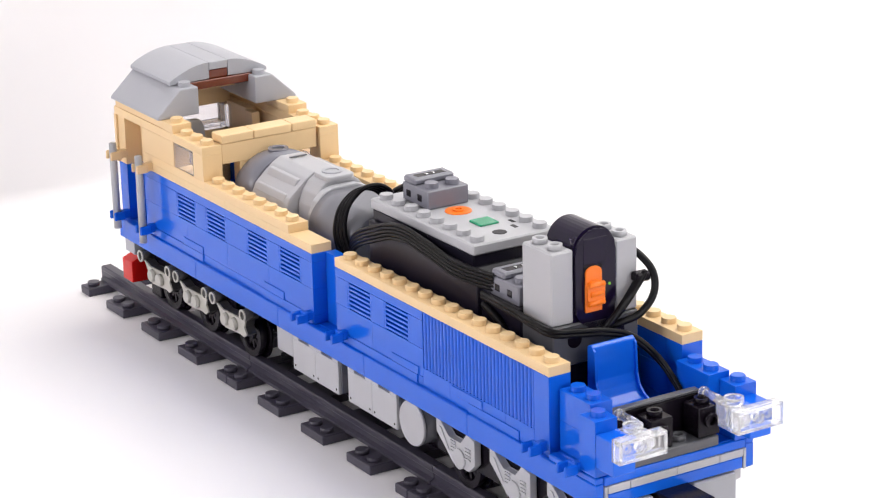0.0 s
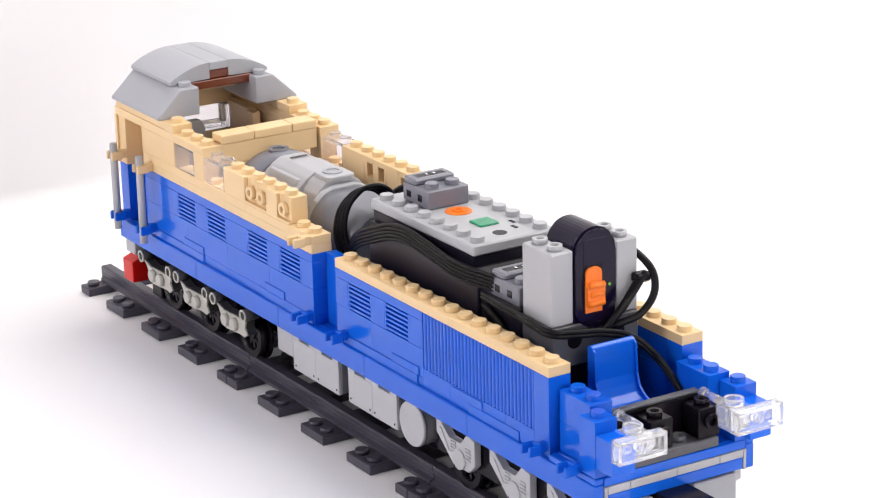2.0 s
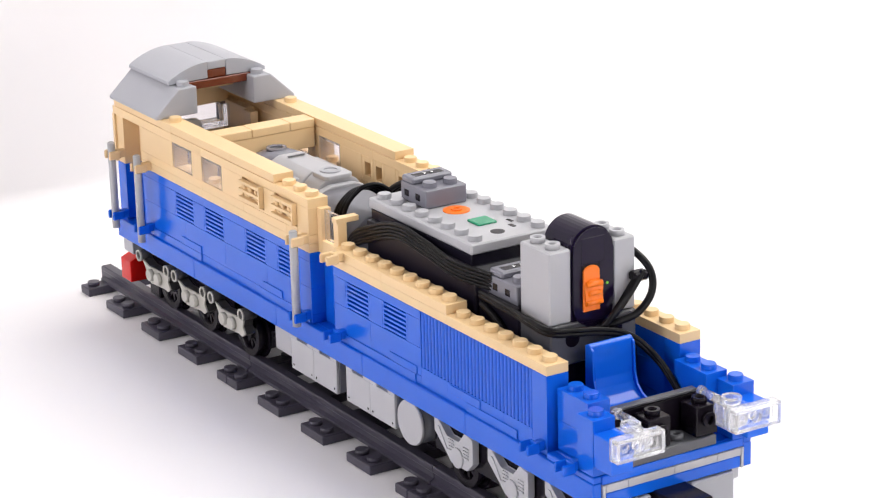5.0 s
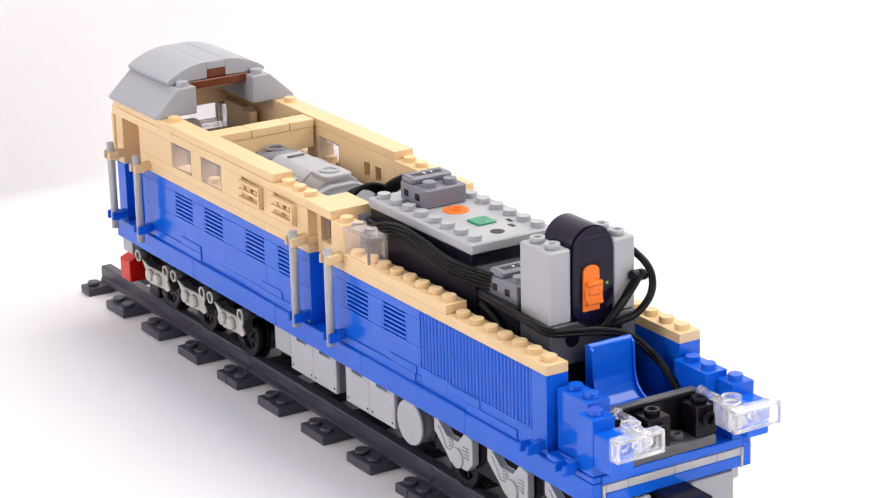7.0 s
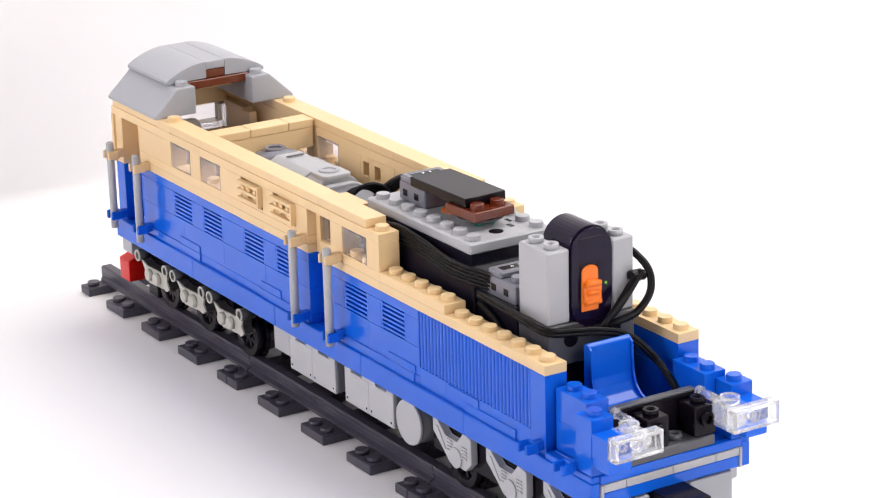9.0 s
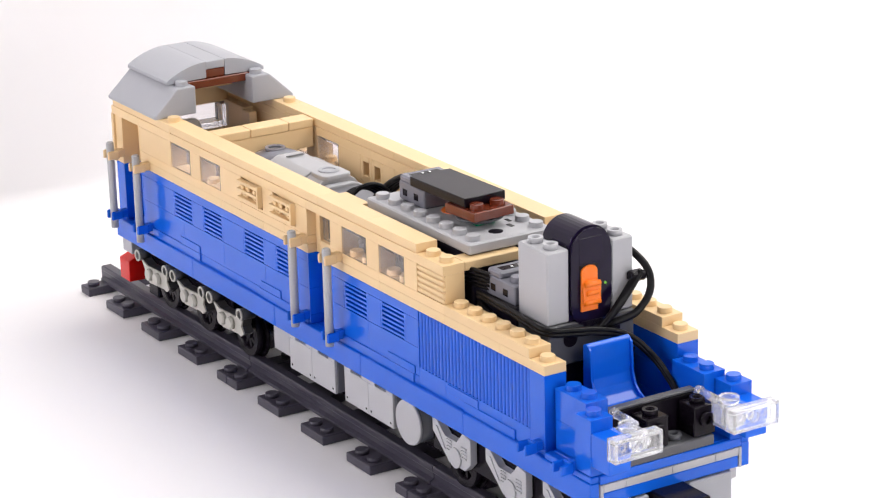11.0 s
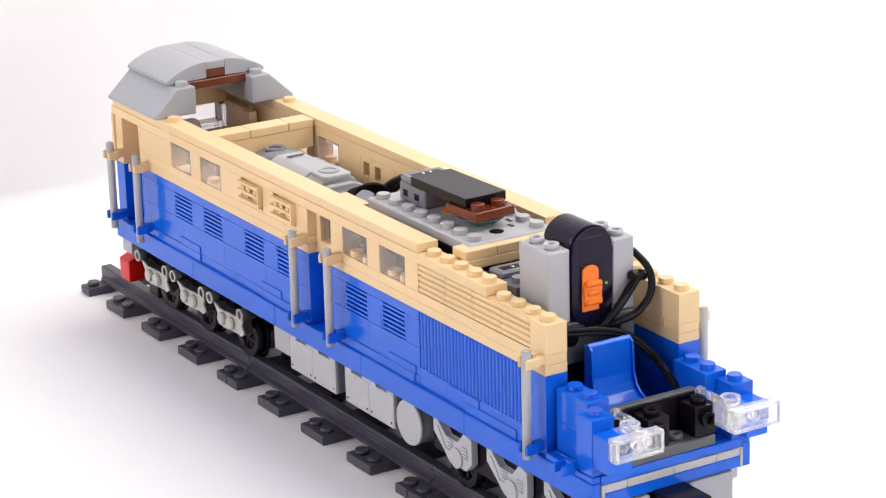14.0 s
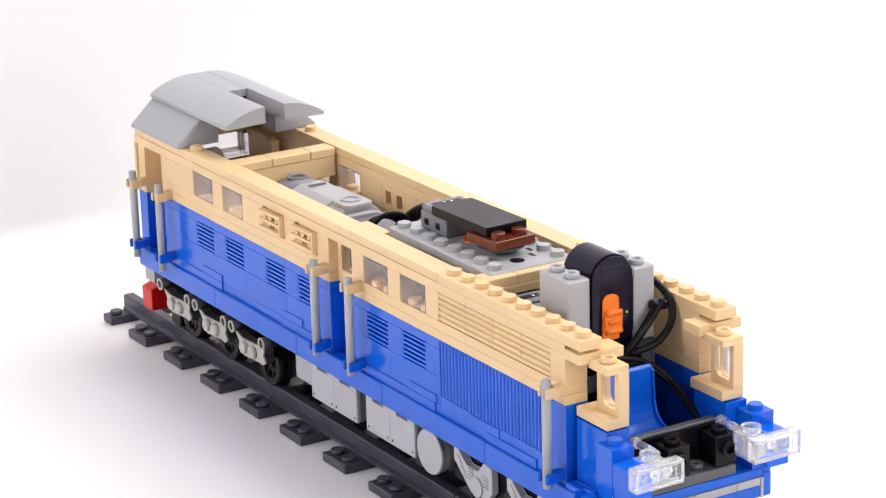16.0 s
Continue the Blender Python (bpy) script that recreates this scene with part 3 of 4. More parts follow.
for s in (-1, 1):
    for y, z in ((10.4, 80.4), (15.2, 75.6)):
        bm = bmesh.new()
        bm_prism(bm, [(s * (y - 1.6), z + 1.4), (s * y, z + 1.2), (s * (y + 1.2), z - 1.4), (s * (y - 1.0), z - 1.8)], 126 - CX, 147 - CX, "x", 0.3)
        part("side_rib", bm, PALE, motor)
bm = bmesh.new()
loft(bm, [(163.1, lump(14.8, 16.2, 66, 15)), (171, lump(14.6, 16.2, 66, 15)), (173, lump(13.4, 14.8, 66, 14)), (188, lump(13.2, 14.6, 66, 13.6)), (190, lump(11.5, 13, 66, 12.5))])
part("gear_head", bm, MOTORGREY, motor, "mid grey motor front")
for x, z in ((114.0, 83.4), (154.2, 84.4)):
    bm = bmesh.new()
    bm_ring(bm, (x - CX, 0, z), 3.8, 2.5, 0.9, n=24)
    part("screw_collar", bm, GREY if x > 130 else MGREY, motor)
    bm = bmesh.new()
    bm_cyl(bm, (x - CX, 0, z - 0.4), 2.5, 0.7, n=16)
    part("screw_well", bm, DGREY, motor, "dark hole")
bm = bmesh.new()
bm_box(bm, 129 - CX, -3.6, 84.5, 130 - CX, 3.4, 84.9, 0.1)
part("slot", bm, DGREY, motor)
box_part("motor_bed", DGREY, 100, -16, 40.6, 196, 16, 50, 0.4)
for s in (-1, 1):
    box_part("inner_wall", DGREY, 100, -19.9 if s < 0 else 17, 40.6, 196, -17 if s < 0 else 19.9, 60, 0.4)

# ---- battery box ----
battery = new("battery_box")
battery.parent = loco
tagged(battery, "battery box with light grey studded lid")
BX, BZ = 208.4, 89.2


def local_box(bm, x0, y0, z0, x1, y1, z1, bevel=0.3):
    bm_box(bm, x0 - CX, y0, z0, x1 - CX, y1, z1, bevel)


bm = bmesh.new()
local_box(bm, BX, -16, BZ - 3.6, BX + 64, 16, BZ, 0.5)
for n in range(8):
    for y in (-12, 12):
        bm_stud(bm, BX + 4 + 8 * n - CX, y, BZ)
part("lid", bm, PALE, battery, "light grey studded lid")
bm = bmesh.new()
local_box(bm, BX + 0.5, -15.4, 80, BX + 63, 15.4, BZ - 3.6, 0.4)
bm_prism(bm, [(BX + 0.5 - CX, 48), (BX + 68 - CX, 48), (BX + 68 - CX, 77), (BX + 63 - CX, 82), (BX + 0.5 - CX, 82)], -17.4, 17.4, "y", 0.8)
part("case", bm, CHAR, battery, "charcoal battery case")
bm = bmesh.new()
bm_cyl(bm, (BX + 30 - CX, 0, BZ - 0.2), 4.5, 0.5, n=28)
bm_ring(bm, (BX + 30 - CX, 0, BZ + 0.2), 2.0, 1.2, 0.6, n=20)
part("dial", bm, ORANGE, battery, "orange dial")
bm = bmesh.new()
local_box(bm, BX + 42, -3.6, BZ - 0.2, BX + 49, 3.6, BZ + 0.7, 0.25)
part("button", bm, GREEN, battery, "green push button")
bm = bmesh.new()
bm_cyl(bm, (BX + 57 - CX, -1.5, BZ - 0.3), 2.4, 0.45, n=18)
local_box(bm, BX + 53, 5, BZ - 0.3, BX + 56, 6.5, BZ + 0.15, 0.05)
local_box(bm, BX + 48, 7.5, BZ - 0.3, BX + 51, 8.8, BZ + 0.15, 0.05)
part("recess", bm, BLACK, battery, "dark holes in the lid")


def plug_brick(x, y, z, mat, flipx=False):
    """A 2 x 3 cable plug with a raised contact nose."""
    ob = new("cable_plug")
    ob.parent = loco
    ob.location = Vector(((x - CX) * MM, y * MM, z * MM))
    bm = bmesh.new()
    bm_box(bm, 0, 0, 0, 16, 16, 6.4, 0.4)
    bm_box(bm, 0.2, 0.2, 6.3, 7.6, 15.8, 8.6, 0.6)
    for y2 in (4, 12):
        bm_stud(bm, 12, y2, 6.4)
    part("body", bm, mat, ob)
    bm = bmesh.new()
    for n in (1, 2):
        bm_box(bm, 3.8, 3.4 + 2.8 * n, 8.5, 5.0, 4.2 + 2.8 * n, 8.95, 0.1)
    part("contact", bm, STEEL, ob, "small metal contacts")
    bm = bmesh.new()
    for x2 in (2.6, 9.6):
        bm_box(bm, x2, -0.15, 2.0, x2 + 2.6, 0.1, 4.2, 0.05)
        bm_box(bm, x2, 15.9, 2.0, x2 + 2.6, 16.15, 4.2, 0.05)
    bm_box(bm, 2.6, 2.4, 8.45, 5.8, 13.6, 8.66, 0.02)
    part("slot", bm, BLACK, ob, "dark slots")
    return tagged(ob, "grey cable plug with metal contacts")


plug_brick(216.4, -8, BZ + 0.05, MGREY)
plug_brick(282.0, -16, 76.0, MGREY)
box_part("plug_bed", CHAR, 276, -16, 50, 299, 16, 75.9, 0.5)

# pieces stacked on the battery
def dish(bm):
    """A shallow 2 x 2 dish, bowl down, with four hollow studs."""
    bm_cyl(bm, (0, 0, 0), 4.6, 1.5, n=28, r2=7.9)
    bm_cyl(bm, (0, 0, 1.5), 7.9, 0.6, n=28)
    for x in (-4, 4):
        for y in (-4, 4):
            bm_stud(bm, x, y, 2.1, True)


def square_plate(nx, ny, studs):
    def build(bm):
        bm_box(bm, -4 * nx, -4 * ny, 0.02, 4 * nx, 4 * ny, 3.18, 0.2)
        for a in range(nx if studs else 0):
            for b in range(ny):
                bm_stud(bm, 8 * a + 4 - 4 * nx, 8 * b + 4 - 4 * ny, 3.2)
    return build


placed("dish", dish, "dish", DGREY, (254.9 - CX, -0.8, BZ + 0.9), 7.43, "dark grey dish with hollow studs", 4)
placed("square_plate", square_plate(2, 2, True), "plate", BROWN, (254.9 - CX, -0.8, BZ + 3.4), 7.63, "reddish brown plate, set askew", 4)
placed("cover_tile", square_plate(4, 2, False), "tile", BLACK, (240.6 - CX, -0.2, BZ + 6.65), 7.97, "glossy black tile", 2)

# ---- infrared receiver ----
receiver = new("receiver")
receiver.parent = loco
tagged(receiver, "remote control receiver with dark lens")
RX, RZ = 316.0, 97.9
for y0, y1 in ((-16, -7.9), (7.9, 16)):
    bm = bmesh.new()
    local_box(bm, RX - 16, y0, 74.4, RX, y1, RZ, 0.5)
    for x in (RX - 12, RX - 4):
        bm_stud(bm, x - CX, (y0 + y1) / 2, RZ, True)
    part("shell", bm, PALE, receiver, "light grey receiver shell")
bm = bmesh.new()
arch = [(-7.8, 74.0)] + [(-7.8 * math.cos(a), 96.2 + 7.8 * math.sin(a)) for a in (math.pi * k / 18 for k in range(19))] + [(7.8, 74.0)]
bm_prism(bm, arch, RX - 14.8 - CX, RX - 0.6 - CX, "x", 0.0, False)
arch2 = [(-7.5 * math.cos(a), 79.0 - 7.5 * math.sin(a)) for a in (math.pi * k / 18 for k in range(19))]
arch3 = arch2 + [(7.5 * math.cos(a), 95.9 + 7.5 * math.sin(a)) for a in (math.pi * k / 18 for k in range(19))]
bm_prism(bm, arch3, RX - 0.7 - CX, RX + 0.5 - CX, "x", 0.4)
part("lens", bm, SMOKE, receiver, "dark smoked lens housing")
bm = bmesh.new()
local_box(bm, RX + 0.4, -4.5, 77.6, RX + 0.8, 2.2, 91.9, 0.1)
part("switch_slot", bm, BLACK, receiver)
bm = bmesh.new()
local_box(bm, RX + 0.3, -4.7, 92.3, RX + 0.62, 4.2, 100.6, 0.2)
part("badge_plate", bm, SMOKE, receiver)
bm = bmesh.new()
bm_prism(bm, [(-4.4, 77.2), (1.8, 77.2)] + [(-1.3 + 3.0 * math.cos(a), 89.9 + 2.0 * math.sin(a)) for a in (math.pi * k / 10 for k in range(11))], RX + 0.6 - CX, RX + 1.5 - CX, "x", 0.3)
bm_prism(bm, [(-4.3, 85.6), (-2.6, 87.4), (0.8, 87.2), (2.5, 85.8), (2.5, 83.4), (1.7, 82.4), (2.5, 81.4), (2.4, 80.0), (0.6, 79.0), (-2.9, 79.1), (-4.3, 80.5), (-3.7, 82.0), (-4.3, 83.6)], RX + 1.2 - CX, RX + 2.3 - CX, "x", 0.4)
for z, w in ((80.2, 2.9), (83.2, 2.2), (86.0, 2.9)):
    bm_cyl(bm, (RX + 2.0 - CX, -0.9 - w, z), 0.95, 2 * w, "y", 12)
part("switch", bm, ORANGE, receiver, "bright orange slide switch")
bm = bmesh.new()
bm_cyl(bm, (RX + 0.4 - CX, 5.0, 84.9), 0.42, 0.4, "x", 12)
part("led", bm, LED, receiver, "lit green indicator")
box_part("receiver_bed", DGREY, 299.5, -16, 61, 316.5, 16, 74.3, 0.5, "dark grey bracket")
box_part("bracket_foot", BLACK, 299.6, -17.5, 40.6, 315.2, 17.5, 60.9, 0.4, "black block")
bm = bmesh.new()
for y in (-8, 8):
    bm_cyl(bm, (316.4 - CX, y, 69.2), 2.6, 0.2, "x", 20)
part("pin_hole", bm, BLACK, loco, "dark pin holes")


# ---- cables ----
def cable(name, pts, r=0.85, label="", strands=1, gap=1.75, across=None):
    """A cable through world points in millimetres; strands lie side by side along across."""
    cu = bpy.data.curves.new(name, "CURVE")
    cu.dimensions, cu.bevel_depth, cu.bevel_resolution, cu.resolution_u = "3D", r * MM, 3, 8
    ax = Vector(across or (0, 1, 0)).normalized()
    for n in range(strands):
        sp = cu.splines.new("BEZIER")
        sp.bezier_points.add(len(pts) - 1)
        for b, p in zip(sp.bezier_points, pts):
            b.co = (Vector((p[0] - CX, p[1], p[2])) + ax * gap * (n - (strands - 1) / 2)) * MM
            b.handle_left_type = b.handle_right_type = "AUTO"
    tmp = new("cable_path", cu)
    dg = bpy.context.evaluated_depsgraph_get()
    me = bpy.data.meshes.new_from_object(tmp.evaluated_get(dg))
    bpy.data.objects.remove(tmp)
    me.materials.clear()
    me.materials.append(RUBBER)
    me.name = name
    for p in me.polygons:
        p.use_smooth = True
    ob = new(name, me)
    ob.parent = loco
    return tagged(ob, label)


cable("ribbon_cable", [(192, -13, 58), (187, -15, 66), (186, -15, 76), (187.5, -11.5, 83.4), (189, -5.6, 86.4), (190.5, 0, 84.2), (191.5, 2, 79)], 0.8, "black four-core ribbon cable", 4, 1.35, (0.7, 0.5, 0.35))
plug_ribbon = cable("ribbon_cable", [(217.5, 5, 92), (206, 7, 90), (196, 8, 86.5), (187, 8, 81.5), (178, 7.5, 74)], 0.95, "black four-core ribbon cable", 4, 1.7, (0.3, 1, 0))
cable("ribbon_cable", [(188, -13, 62), (198, -16.8, 71.0), (213, -18.4, 78), (231, -18.6, 83.4), (248, -18.4, 82.4), (266, -18.4, 80.2), (284, -15.6, 80.0)], 0.66, "black five-core ribbon cable", 5, 1.3, (0.1, -0.1, 1))
cable("lead", [(280, -17.8, 75.5), (290, -18.4, 75.6), (300, -18.4, 75.2), (310, -18.6, 74.4), (317.6, -17.2, 73.6), (319.8, -9, 72.6), (321, 0, 71.4), (322.6, 9, 68.3), (326, 15, 62.5), (333, 16.5, 57.0), (339, 17, 50), (341, 17, 43)], 0.85, "thin black twin lead", 2, 1.25, (0, 0, 1))
cable("lead", [(304, 16.8, 92), (313, 18.4, 91), (321, 19, 84), (322, 14, 76), (320.5, 6, 73), (318.5, 3, 72)], 1.2, "thin black lead in a loop")
cable("lead", [(319, 15, 85.6), (320.5, 8, 79), (320, 4, 74.5), (318, 1.5, 71)], 1.1, "black ribbon tail", 3, 2.0, (0, 0.8, 0.6))
cable("lead", [(280, -17.0, 72), (290, -17.4, 68), (298, -17.4, 58), (302, -17.4, 48)], 1.0, "thin black twin lead", 2, 1.8, (1, 0, 0))
box_part("cable_boot", BLACK, 316.2, 13, 84, 320, 18.5, 87, 0.6)

# ---- front end ----
for s in (-1, 1):
    def sy(a, b):
        return (-b, -a) if s < 0 else (a, b)
    a, b = sy(17, 25)
    for k, n in ((-8.3, 3), (-5.3, 3.1)):
        brick(31.15, a, k, 2, 1, n, BLUE, k > -6)
    a, b = sy(21, 29)
    brick(33.15, a, -8.3, 1, 1, 5.5, BLUE)
    box_part("slope_brick", BLUE, 357.0, a, 46, 366.0, b, 56.6, 0.3)
    # clear lamp: a block behind and a two-stud plate in front
    a, b = sy(12.6, 31)

    def lamp(bm):
        bm_box(bm, 0, 0, 0, 1.1, 17.2, 7.3, 0.25)
        for z in (0, 6.1):
            bm_box(bm, 1.12, 0, z, 4.2, 17.2, z + 1.2, 0.25)
        for y in (0, 16.0):
            bm_box(bm, 1.12, y, 1.22, 4.2, y + 1.2, 6.08, 0.2)
        bm_ring(bm, (1.12, 8.6, 3.65), 1.7, 0.9, 2.6, "x", 14)
        for y in (4.3, 12.9):
            bm_ring(bm, (-1.7, y, 3.65), 2.5, 1.5, 1.69, "x", 16)
            bm_ring(bm, (1.12, y, 3.65), 1.6, 1.0, 0.9, "x", 12)
    placed("lamp", lamp, "headlamp", GLINT, (366.0 - CX, a + (1.2 if s < 0 else 0.4), 51.2 if s < 0 else 50.4), None, "clear headlamp plate")
    a, b = sy(14.5, 22.5)

    def lamp_back(bm):
        bm_box(bm, 0, 0, 0, 7.4, 8, 1.2, 0.2)
        for x in (0, 6.2):
            bm_box(bm, x, 0, 1.22, x + 1.2, 8, 7.4, 0.2)
        for y in (0, 7.0):
            bm_box(bm, 1.22, y, 1.22, 6.18, y + 1.0, 7.4, 0.2)
        bm_ring(bm, (3.7, 4, 1.3), 2.2, 1.3, 5.0, n=14)
        bm_ring(bm, (3.7, 4, 7.42), 3.1, 2.3, 1.9, n=16)
        bm_ring(bm, (7.42, 4, 3.6), 2.3, 1.4, 1.2, "x", 14)
    placed("lamp_back", lamp_back, "lamp_block", GLINT, (357.4 - CX, a, 49.5), None, "clear lamp block")
    bm = bmesh.new()
    bm_cyl(bm, (351 - CX, s * 15.6, 57.6), 1.3, 7.6, "x", 14)
    bm_ring(bm, (349.6 - CX, s * 15.6, 57.6), 1.7, 0.8, 1.4, "x", 14)
    part("lamp_stem", bm, GLINT, loco, "clear stem")


def pin_block(bm):
    """A small brick with a hollow stud on top and one on its front."""
    bm_box(bm, 0, 0, 0, 8, 8, 9.6, 0.3)
    bm_stud(bm, 4, 4, 9.6, True)
    bm_ring(bm, (7.9, 4, 5.4), 2.4, 1.4, 1.9, "x", 16)


box_part("nose_plate", DGREY, 348, -16, 42.7, 357.4, 16, 45.9, 0.3, "dark grey plate")
placed("pin_block", pin_block, "side_stud_brick", BLACK, (348.6 - CX, -8.5, 46), None, "black side-stud brick")
placed("pin_block", pin_block, "side_stud_brick", BLACK, (348.6 - CX, 9, 46), None, "black side-stud brick")
bm = bmesh.new()
bm_stud(bm, 353 - CX, 4, 46, True)
part("stud", bm, DGREY, loco)
box_part("console", BLACK, 345.2, -16, 42.7, 347.6, 16, 56.6, 0.4, "black upright panel")
box_part("console_rail", DGREY, 345.0, -16, 56.7, 347.8, 16, 57.8, 0.3, "dark grey top rail")

# driver's seat
bm = bmesh.new()
seat_prof = [(0, 72.6), (1.6, 73.4), (3.0, 72.6), (3.4, 62), (4.2, 59), (5.8, 56.6), (8.4, 55.0), (12, 54.3), (20.5, 54.0), (20.5, 52.0), (5, 52.0), (1.0, 54.5), (0, 60)]
bm_prism(bm, [(323.0 + x - CX, z - 3.4) for x, z in seat_prof], -8.0, 8.0, "y", 0.35)
rim = [(2.8, 72.4), (3.9, 71.6), (4.3, 62), (5.6, 58.4), (8.2, 56.2), (11.5, 55.0), (8.0, 54.4), (4.6, 57.0), (3.0, 61)]
for y in (-8.0, 7.2):
    bm_prism(bm, [(323.0 + x - CX, z - 3.4) for x, z in rim], y, y + 0.8, "y", 0.2)
part("seat", bm, BLUE, loco, "glossy blue driver's seat")
box_part("seat_base", BLUE, 325, -8, 40.6, 340, 8, 48.5, 0.3)


# front window frames, put on near the end
def window_frame(bm):
    """An L-shaped window piece: a plate with an upright frame on its far half."""
    bm_box(bm, 0, 0, 0, 16, 8, 3.2, 0.2)
    bm_prism(bm, [(4.8, 3.1), (6.9, 3.1), (6.9, 17.2), (4.8, 17.2)], 4.2, 8, "y", 0.15)
    bm_prism(bm, [(13.9, 3.1), (16, 3.1), (16, 17.2), (13.9, 17.2)], 4.2, 8, "y", 0.15)
    bm_prism(bm, [(6.8, 3.1), (14.0, 3.1), (14.0, 5.2), (8.8, 5.2), (7.5, 6.2), (6.8, 7.8)], 4.2, 8, "y", 0.1)
    bm_box(bm, 6.2, 0.1, 17.0, 16, 8, 19.4, 0.2)
    bm_stud(bm, 11.3, 4, 19.4, True)


def frame_pane(bm):
    bm_box(bm, 7.0, 5.4, 5.3, 13.8, 6.2, 16.9, 0.05)


for s in (-1, 1):
    y = -25 if s < 0 else 17
    placed("frame", window_frame, "window_frame", TAN, (X(31.15), y, 62.8), 14.57, "tan front window frame")
    placed("pane", frame_pane, "window_pane", CLEAR, (X(31.15), y, 62.8), 14.57, "clear pane")
    placed("visor", build_brick(1, 2, 3.2, False), "tile", TAN, (X(31.02), -28.5 if s < 0 else 15, 81.2 if s < 0 else 81.3), 14.93, "tan visor tile")

# ---- cross walls ----
box_part("bulkhead", TAN, 102, -19.9, Z(2.6), 107.4, 19.9, Z(5) - 0.1, 0.2, "tan cab bulkhead")
box_part("bulkhead", TAN, 102.2, -12.5, Z(-9) + 0.1, 107.2, 12.5, Z(2.6) - 0.02, 0.2, "tan cab bulkhead")
for a, b in ((-19.9, -6.6), (-6.4, 9.4), (9.6, 19.9)):
    box_part("tile", TAN, 99.7, a, Z(5), 107.7, b, Z(6), 0.3)
box_part("crossbeam", TAN, 267.8, -19.9, Z(4), 275.6, 2, Z(5) - 0.05, 0.3, "tan cross plate", None, 10.9)
for a, b in ((-19.9, -8), (-7.9, 19.9)):
    box_part("tile", TAN, 267.8, a, Z(5), 275.6, b, Z(6), 0.3, "", None, 11.43)

# ---- cab interior and rear window ----
for s in (-1, 1):
    box_part("rear_pillar", TAN, 33.7, -19.9 if s < 0 else 18.4, Z(-9), 38, -18.4 if s < 0 else 19.9, Z(5), 0.3)
box_part("rear_wall", TAN, 33.7, -18.3, Z(-9), 38, 18.3, Z(0.8), 0.3)
box_part("rear_lintel", TAN, 33.7, -18.3, 81.2, 40, 18.3, Z(6), 0.3)
box_part("rear_window", CLEAR, 34.5, -18.2, Z(0.8) + 0.1, 36.5, 18.2, 81.1, 0.1, "clear rear windscreen")
box_part("window_edge", GLINT, 36.7, 14.5, Z(0.8) + 0.1, 43.5, 18.2, 81.0, 0.3, "clear windscreen edge")
box_part("window_ledge", GLINT, 36.7, -18.2, Z(0.8) + 0.1, 43.5, 14.4, Z(0.8) + 2.6, 0.3, "clear windscreen ledge")
bm = bmesh.new()
back = [(-12, 58), (-12, 77)] + [(-9 - 3 * math.cos(a), 77 + 4 * math.sin(a)) for a in (0.4, 0.8, 1.2)] + [(-2 + 3 * math.sin(a), 77 + 4 * math.cos(a)) for a in (0.3, 0.8, 1.2)] + [(1, 77), (1, 58)]
bm_prism(bm, [(y - 2, z) for y, z in back], 53 - CX, 56 - CX, "x", 0.5)
bm_box(bm, 53 - CX, -12, 58, 65 - CX, 1, 60.4, 0.5)
part("seat", bm, ARMGREY, loco, "warm grey cab seat with rounded back")
box_part("seat_base", DGREY, 54, -11, 40.5, 63, 0, 57.9, 0.3)

# ---- roof ----
def lower_roof(s):
    bm = bmesh.new()
    poly = [(s * 29.6, 0), (s * 29.6, 1.2), (s * 19.6, 10.6), (s * 12, 10.6), (s * 12, 0)]
    bm_prism(bm, poly, 0, 41.2, "x", 0.5)
    bm_stud(bm, 37.0, s * 15.8, 10.6)
    ob = part("roof_slope", bm, GREY, loco, "light grey roof slope")
    ob.location = Vector(((33.7 - CX) * MM, 0, Z(6) * MM))
    return ob


def upper_poly(s):
    pts = []
    for n in range(11):
        u = n / 10
        pts.append((s * (20.6 - 16.55 * u), 1.2 + 5.4 * math.sin(u * math.pi / 2) ** 0.85))
    return [(s * 20.6, 0.0)] + pts + [(s * 4.05, 0.4)]


def upper_roof(s, x0, x1, at=None):
    bm = bmesh.new()
    bm_prism(bm, upper_poly(s), 0, x1 - x0, "x", 0.0)
    ob = part("curved_roof_slope", bm, GREY, loco, "light grey curved roof slope")
    ob.location = Vector(((x0 - CX) * MM, 0, 99.4 * MM))
    if at is not None:
        ARRIVALS.append((ob, at))
    return ob


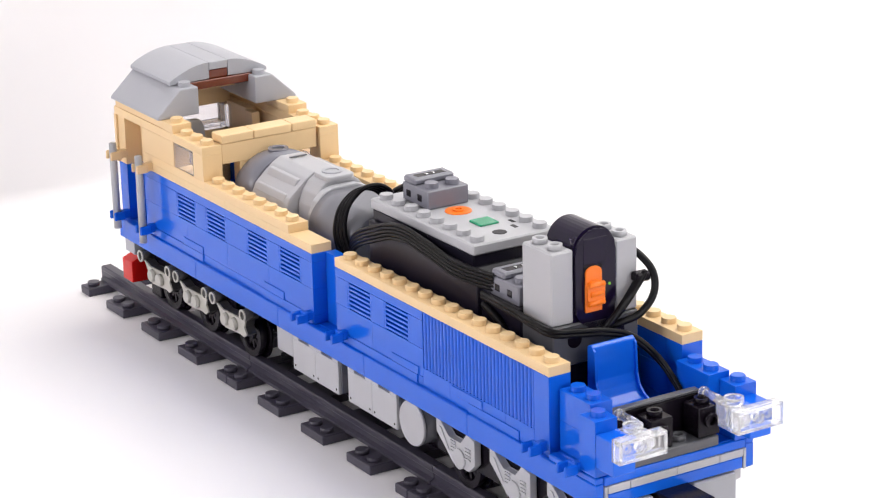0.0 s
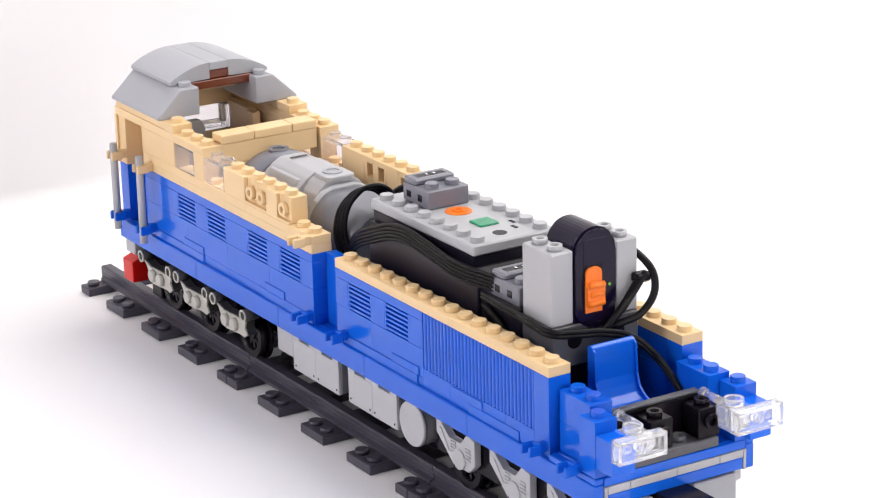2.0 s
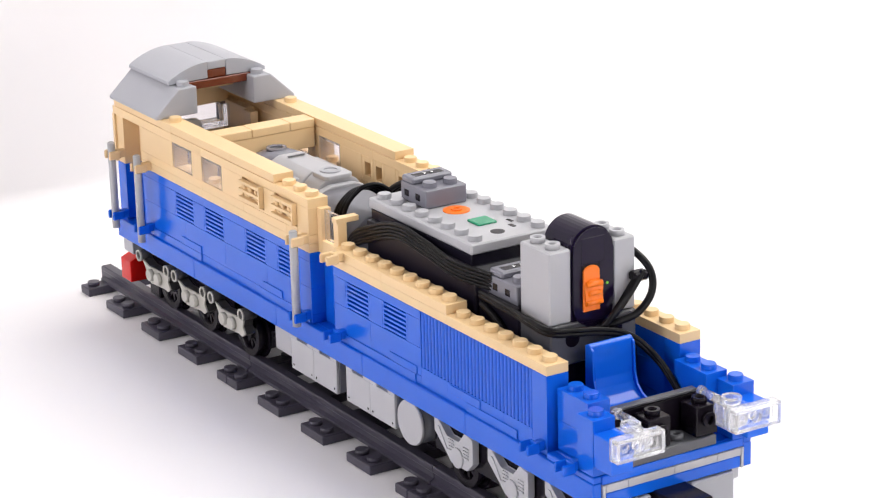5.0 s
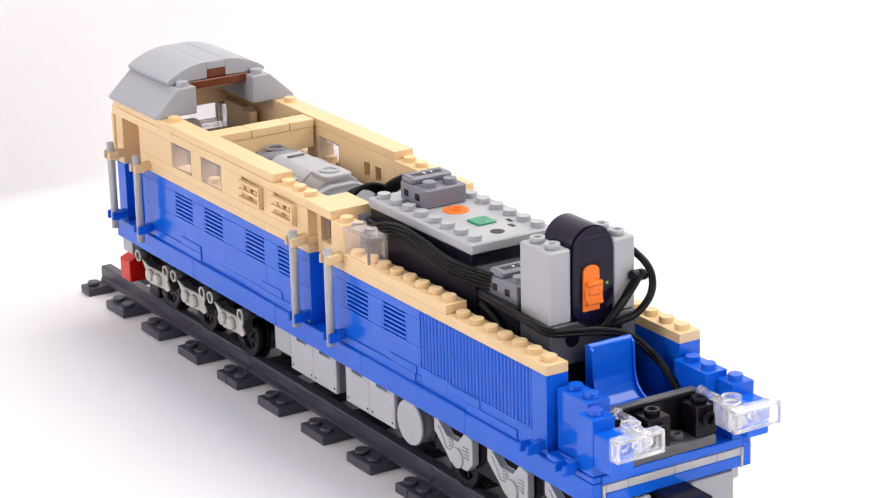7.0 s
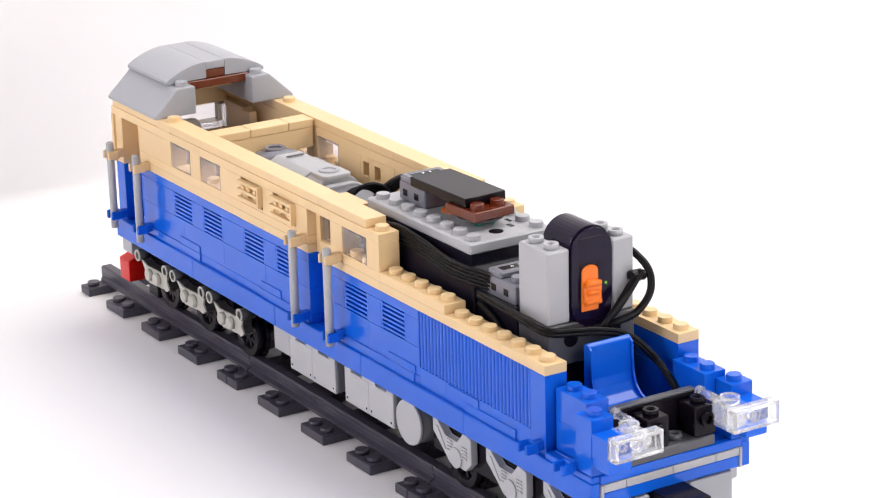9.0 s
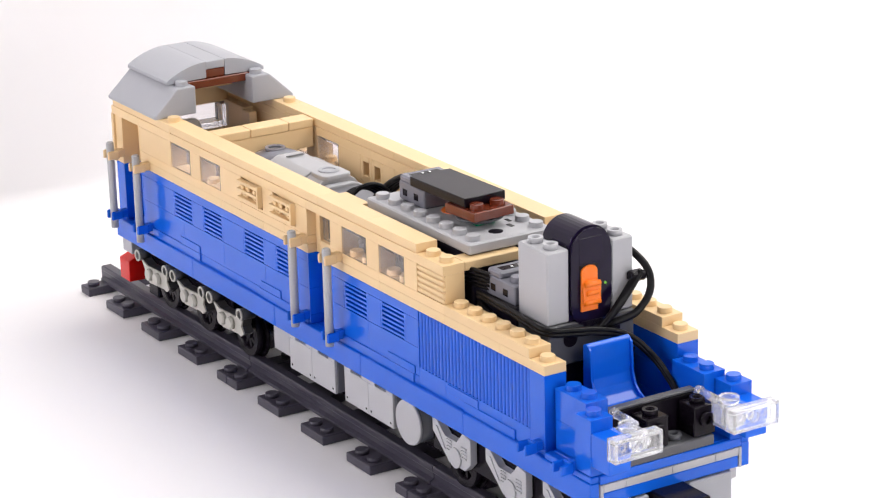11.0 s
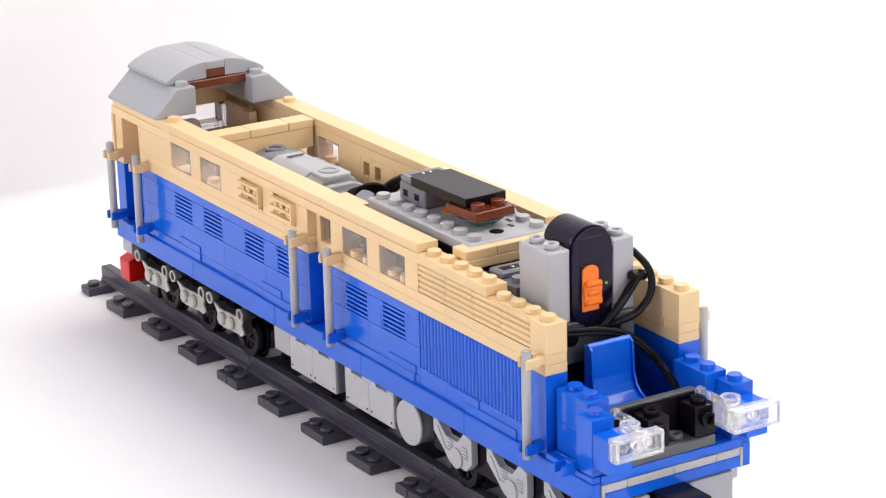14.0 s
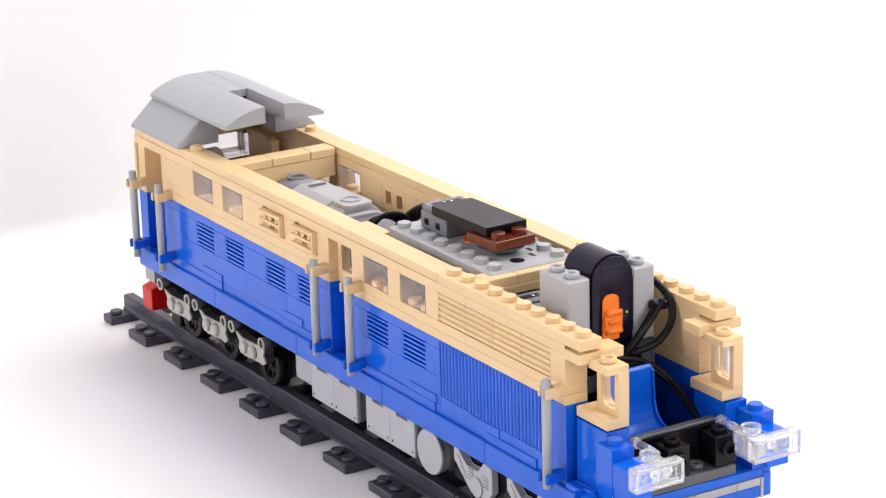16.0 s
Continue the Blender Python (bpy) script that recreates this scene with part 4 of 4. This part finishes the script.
for s in (-1, 1):
    lower_roof(s)
    upper_roof(s, 34.2, 68.4)
    upper_roof(s, 68.45, 98.6, 15.50)
box_part("tile", GREY, 34.2, -4, 102.9, 68.4, 4, 106.0, 0.25)
box_part("plate", BROWN, 40, -4, 99.6, 68.1, 4, 102.8, 0.2)
box_part("plate", BROWN, 60, -16, 96.4, 69.6, 16, 99.5, 0.2)
box_part("plate", TAN, 48, -15.9, 92.6, 58, 15.9, 96.3, 0.2)
box_part("brick", TAN, 58, 15.6, Z(0), 64, 19.0, 82, 0.2)

for ob in loco.children_recursive:
    if ob.type == "MESH" and ob.data.materials[0] in (CLEAR, GLINT):
        ob.visible_shadow = False


def motions():
    # the model is nudged a little each time a piece is pressed on
    rows = [(0.0, 1.34, 0.5, -0.03), (1.0, 1.65, 0.4, -0.03), (1.5, 1.82, 0.4, -0.09), (2.5, 1.81, 0.32, -0.11), (2.7, 1.7, 0.35, -0.11),
            (3.0, 0.45, 0.5, -0.11), (4.0, 0.55, 0.5, -0.13), (4.2, 0.52, 0.48, -0.11), (6.3, 0.26, 0.22, 0.04), (8.0, 0.26, 0.22, 0.04), (8.5, 0.0, 0.28, -0.02),
            (9.0, 0.0, 0.0, 0.0), (11.5, -0.1, -0.07, -0.10), (12.0, -0.3, -0.14, -0.2), (12.5, -0.99, -0.08, -0.29), (13.0, -1.17, -0.01, -0.29),
            (13.5, 0.65, -0.27, -0.27), (14.0, 0.22, -0.02, 0.03), (14.5, 0.22, -0.14, -0.12), (15.0, 0.14, -0.28, -0.13), (16.0, 0.14, -0.28, -0.13)]
    walk(loco, [(t, pose(CX * MM + dx * MM, dy * MM, 0, 0, 0, rz)) for t, dx, dy, rz in rows])
    # the ribbon behind the plug is pushed up while the doorway is built
    low = plug_ribbon.matrix_basis.copy()
    high = pose(-0.0015, 0.0, 0.0022) @ low
    walk(plug_ribbon, [(0.0, low), (4.4, low), (6.0, high), (16.0, high)])
    for n, (ob, t) in enumerate(ARRIVALS):
        home = ob.matrix_basis.copy()
        col, row = n % 12, n // 12   # the pieces wait in rows on the table
        away = home.copy()
        away.translation = Vector((0.46 + 0.036 * col, 0.02 + 0.045 * row, 0.0))
        low = min(v.co.z for v in ob.data.vertices)
        away.translation.z = -low
        walk(ob, [(0.0, away), (t - 1 / 30, away), (t, home), (16.0, home)])


motions()
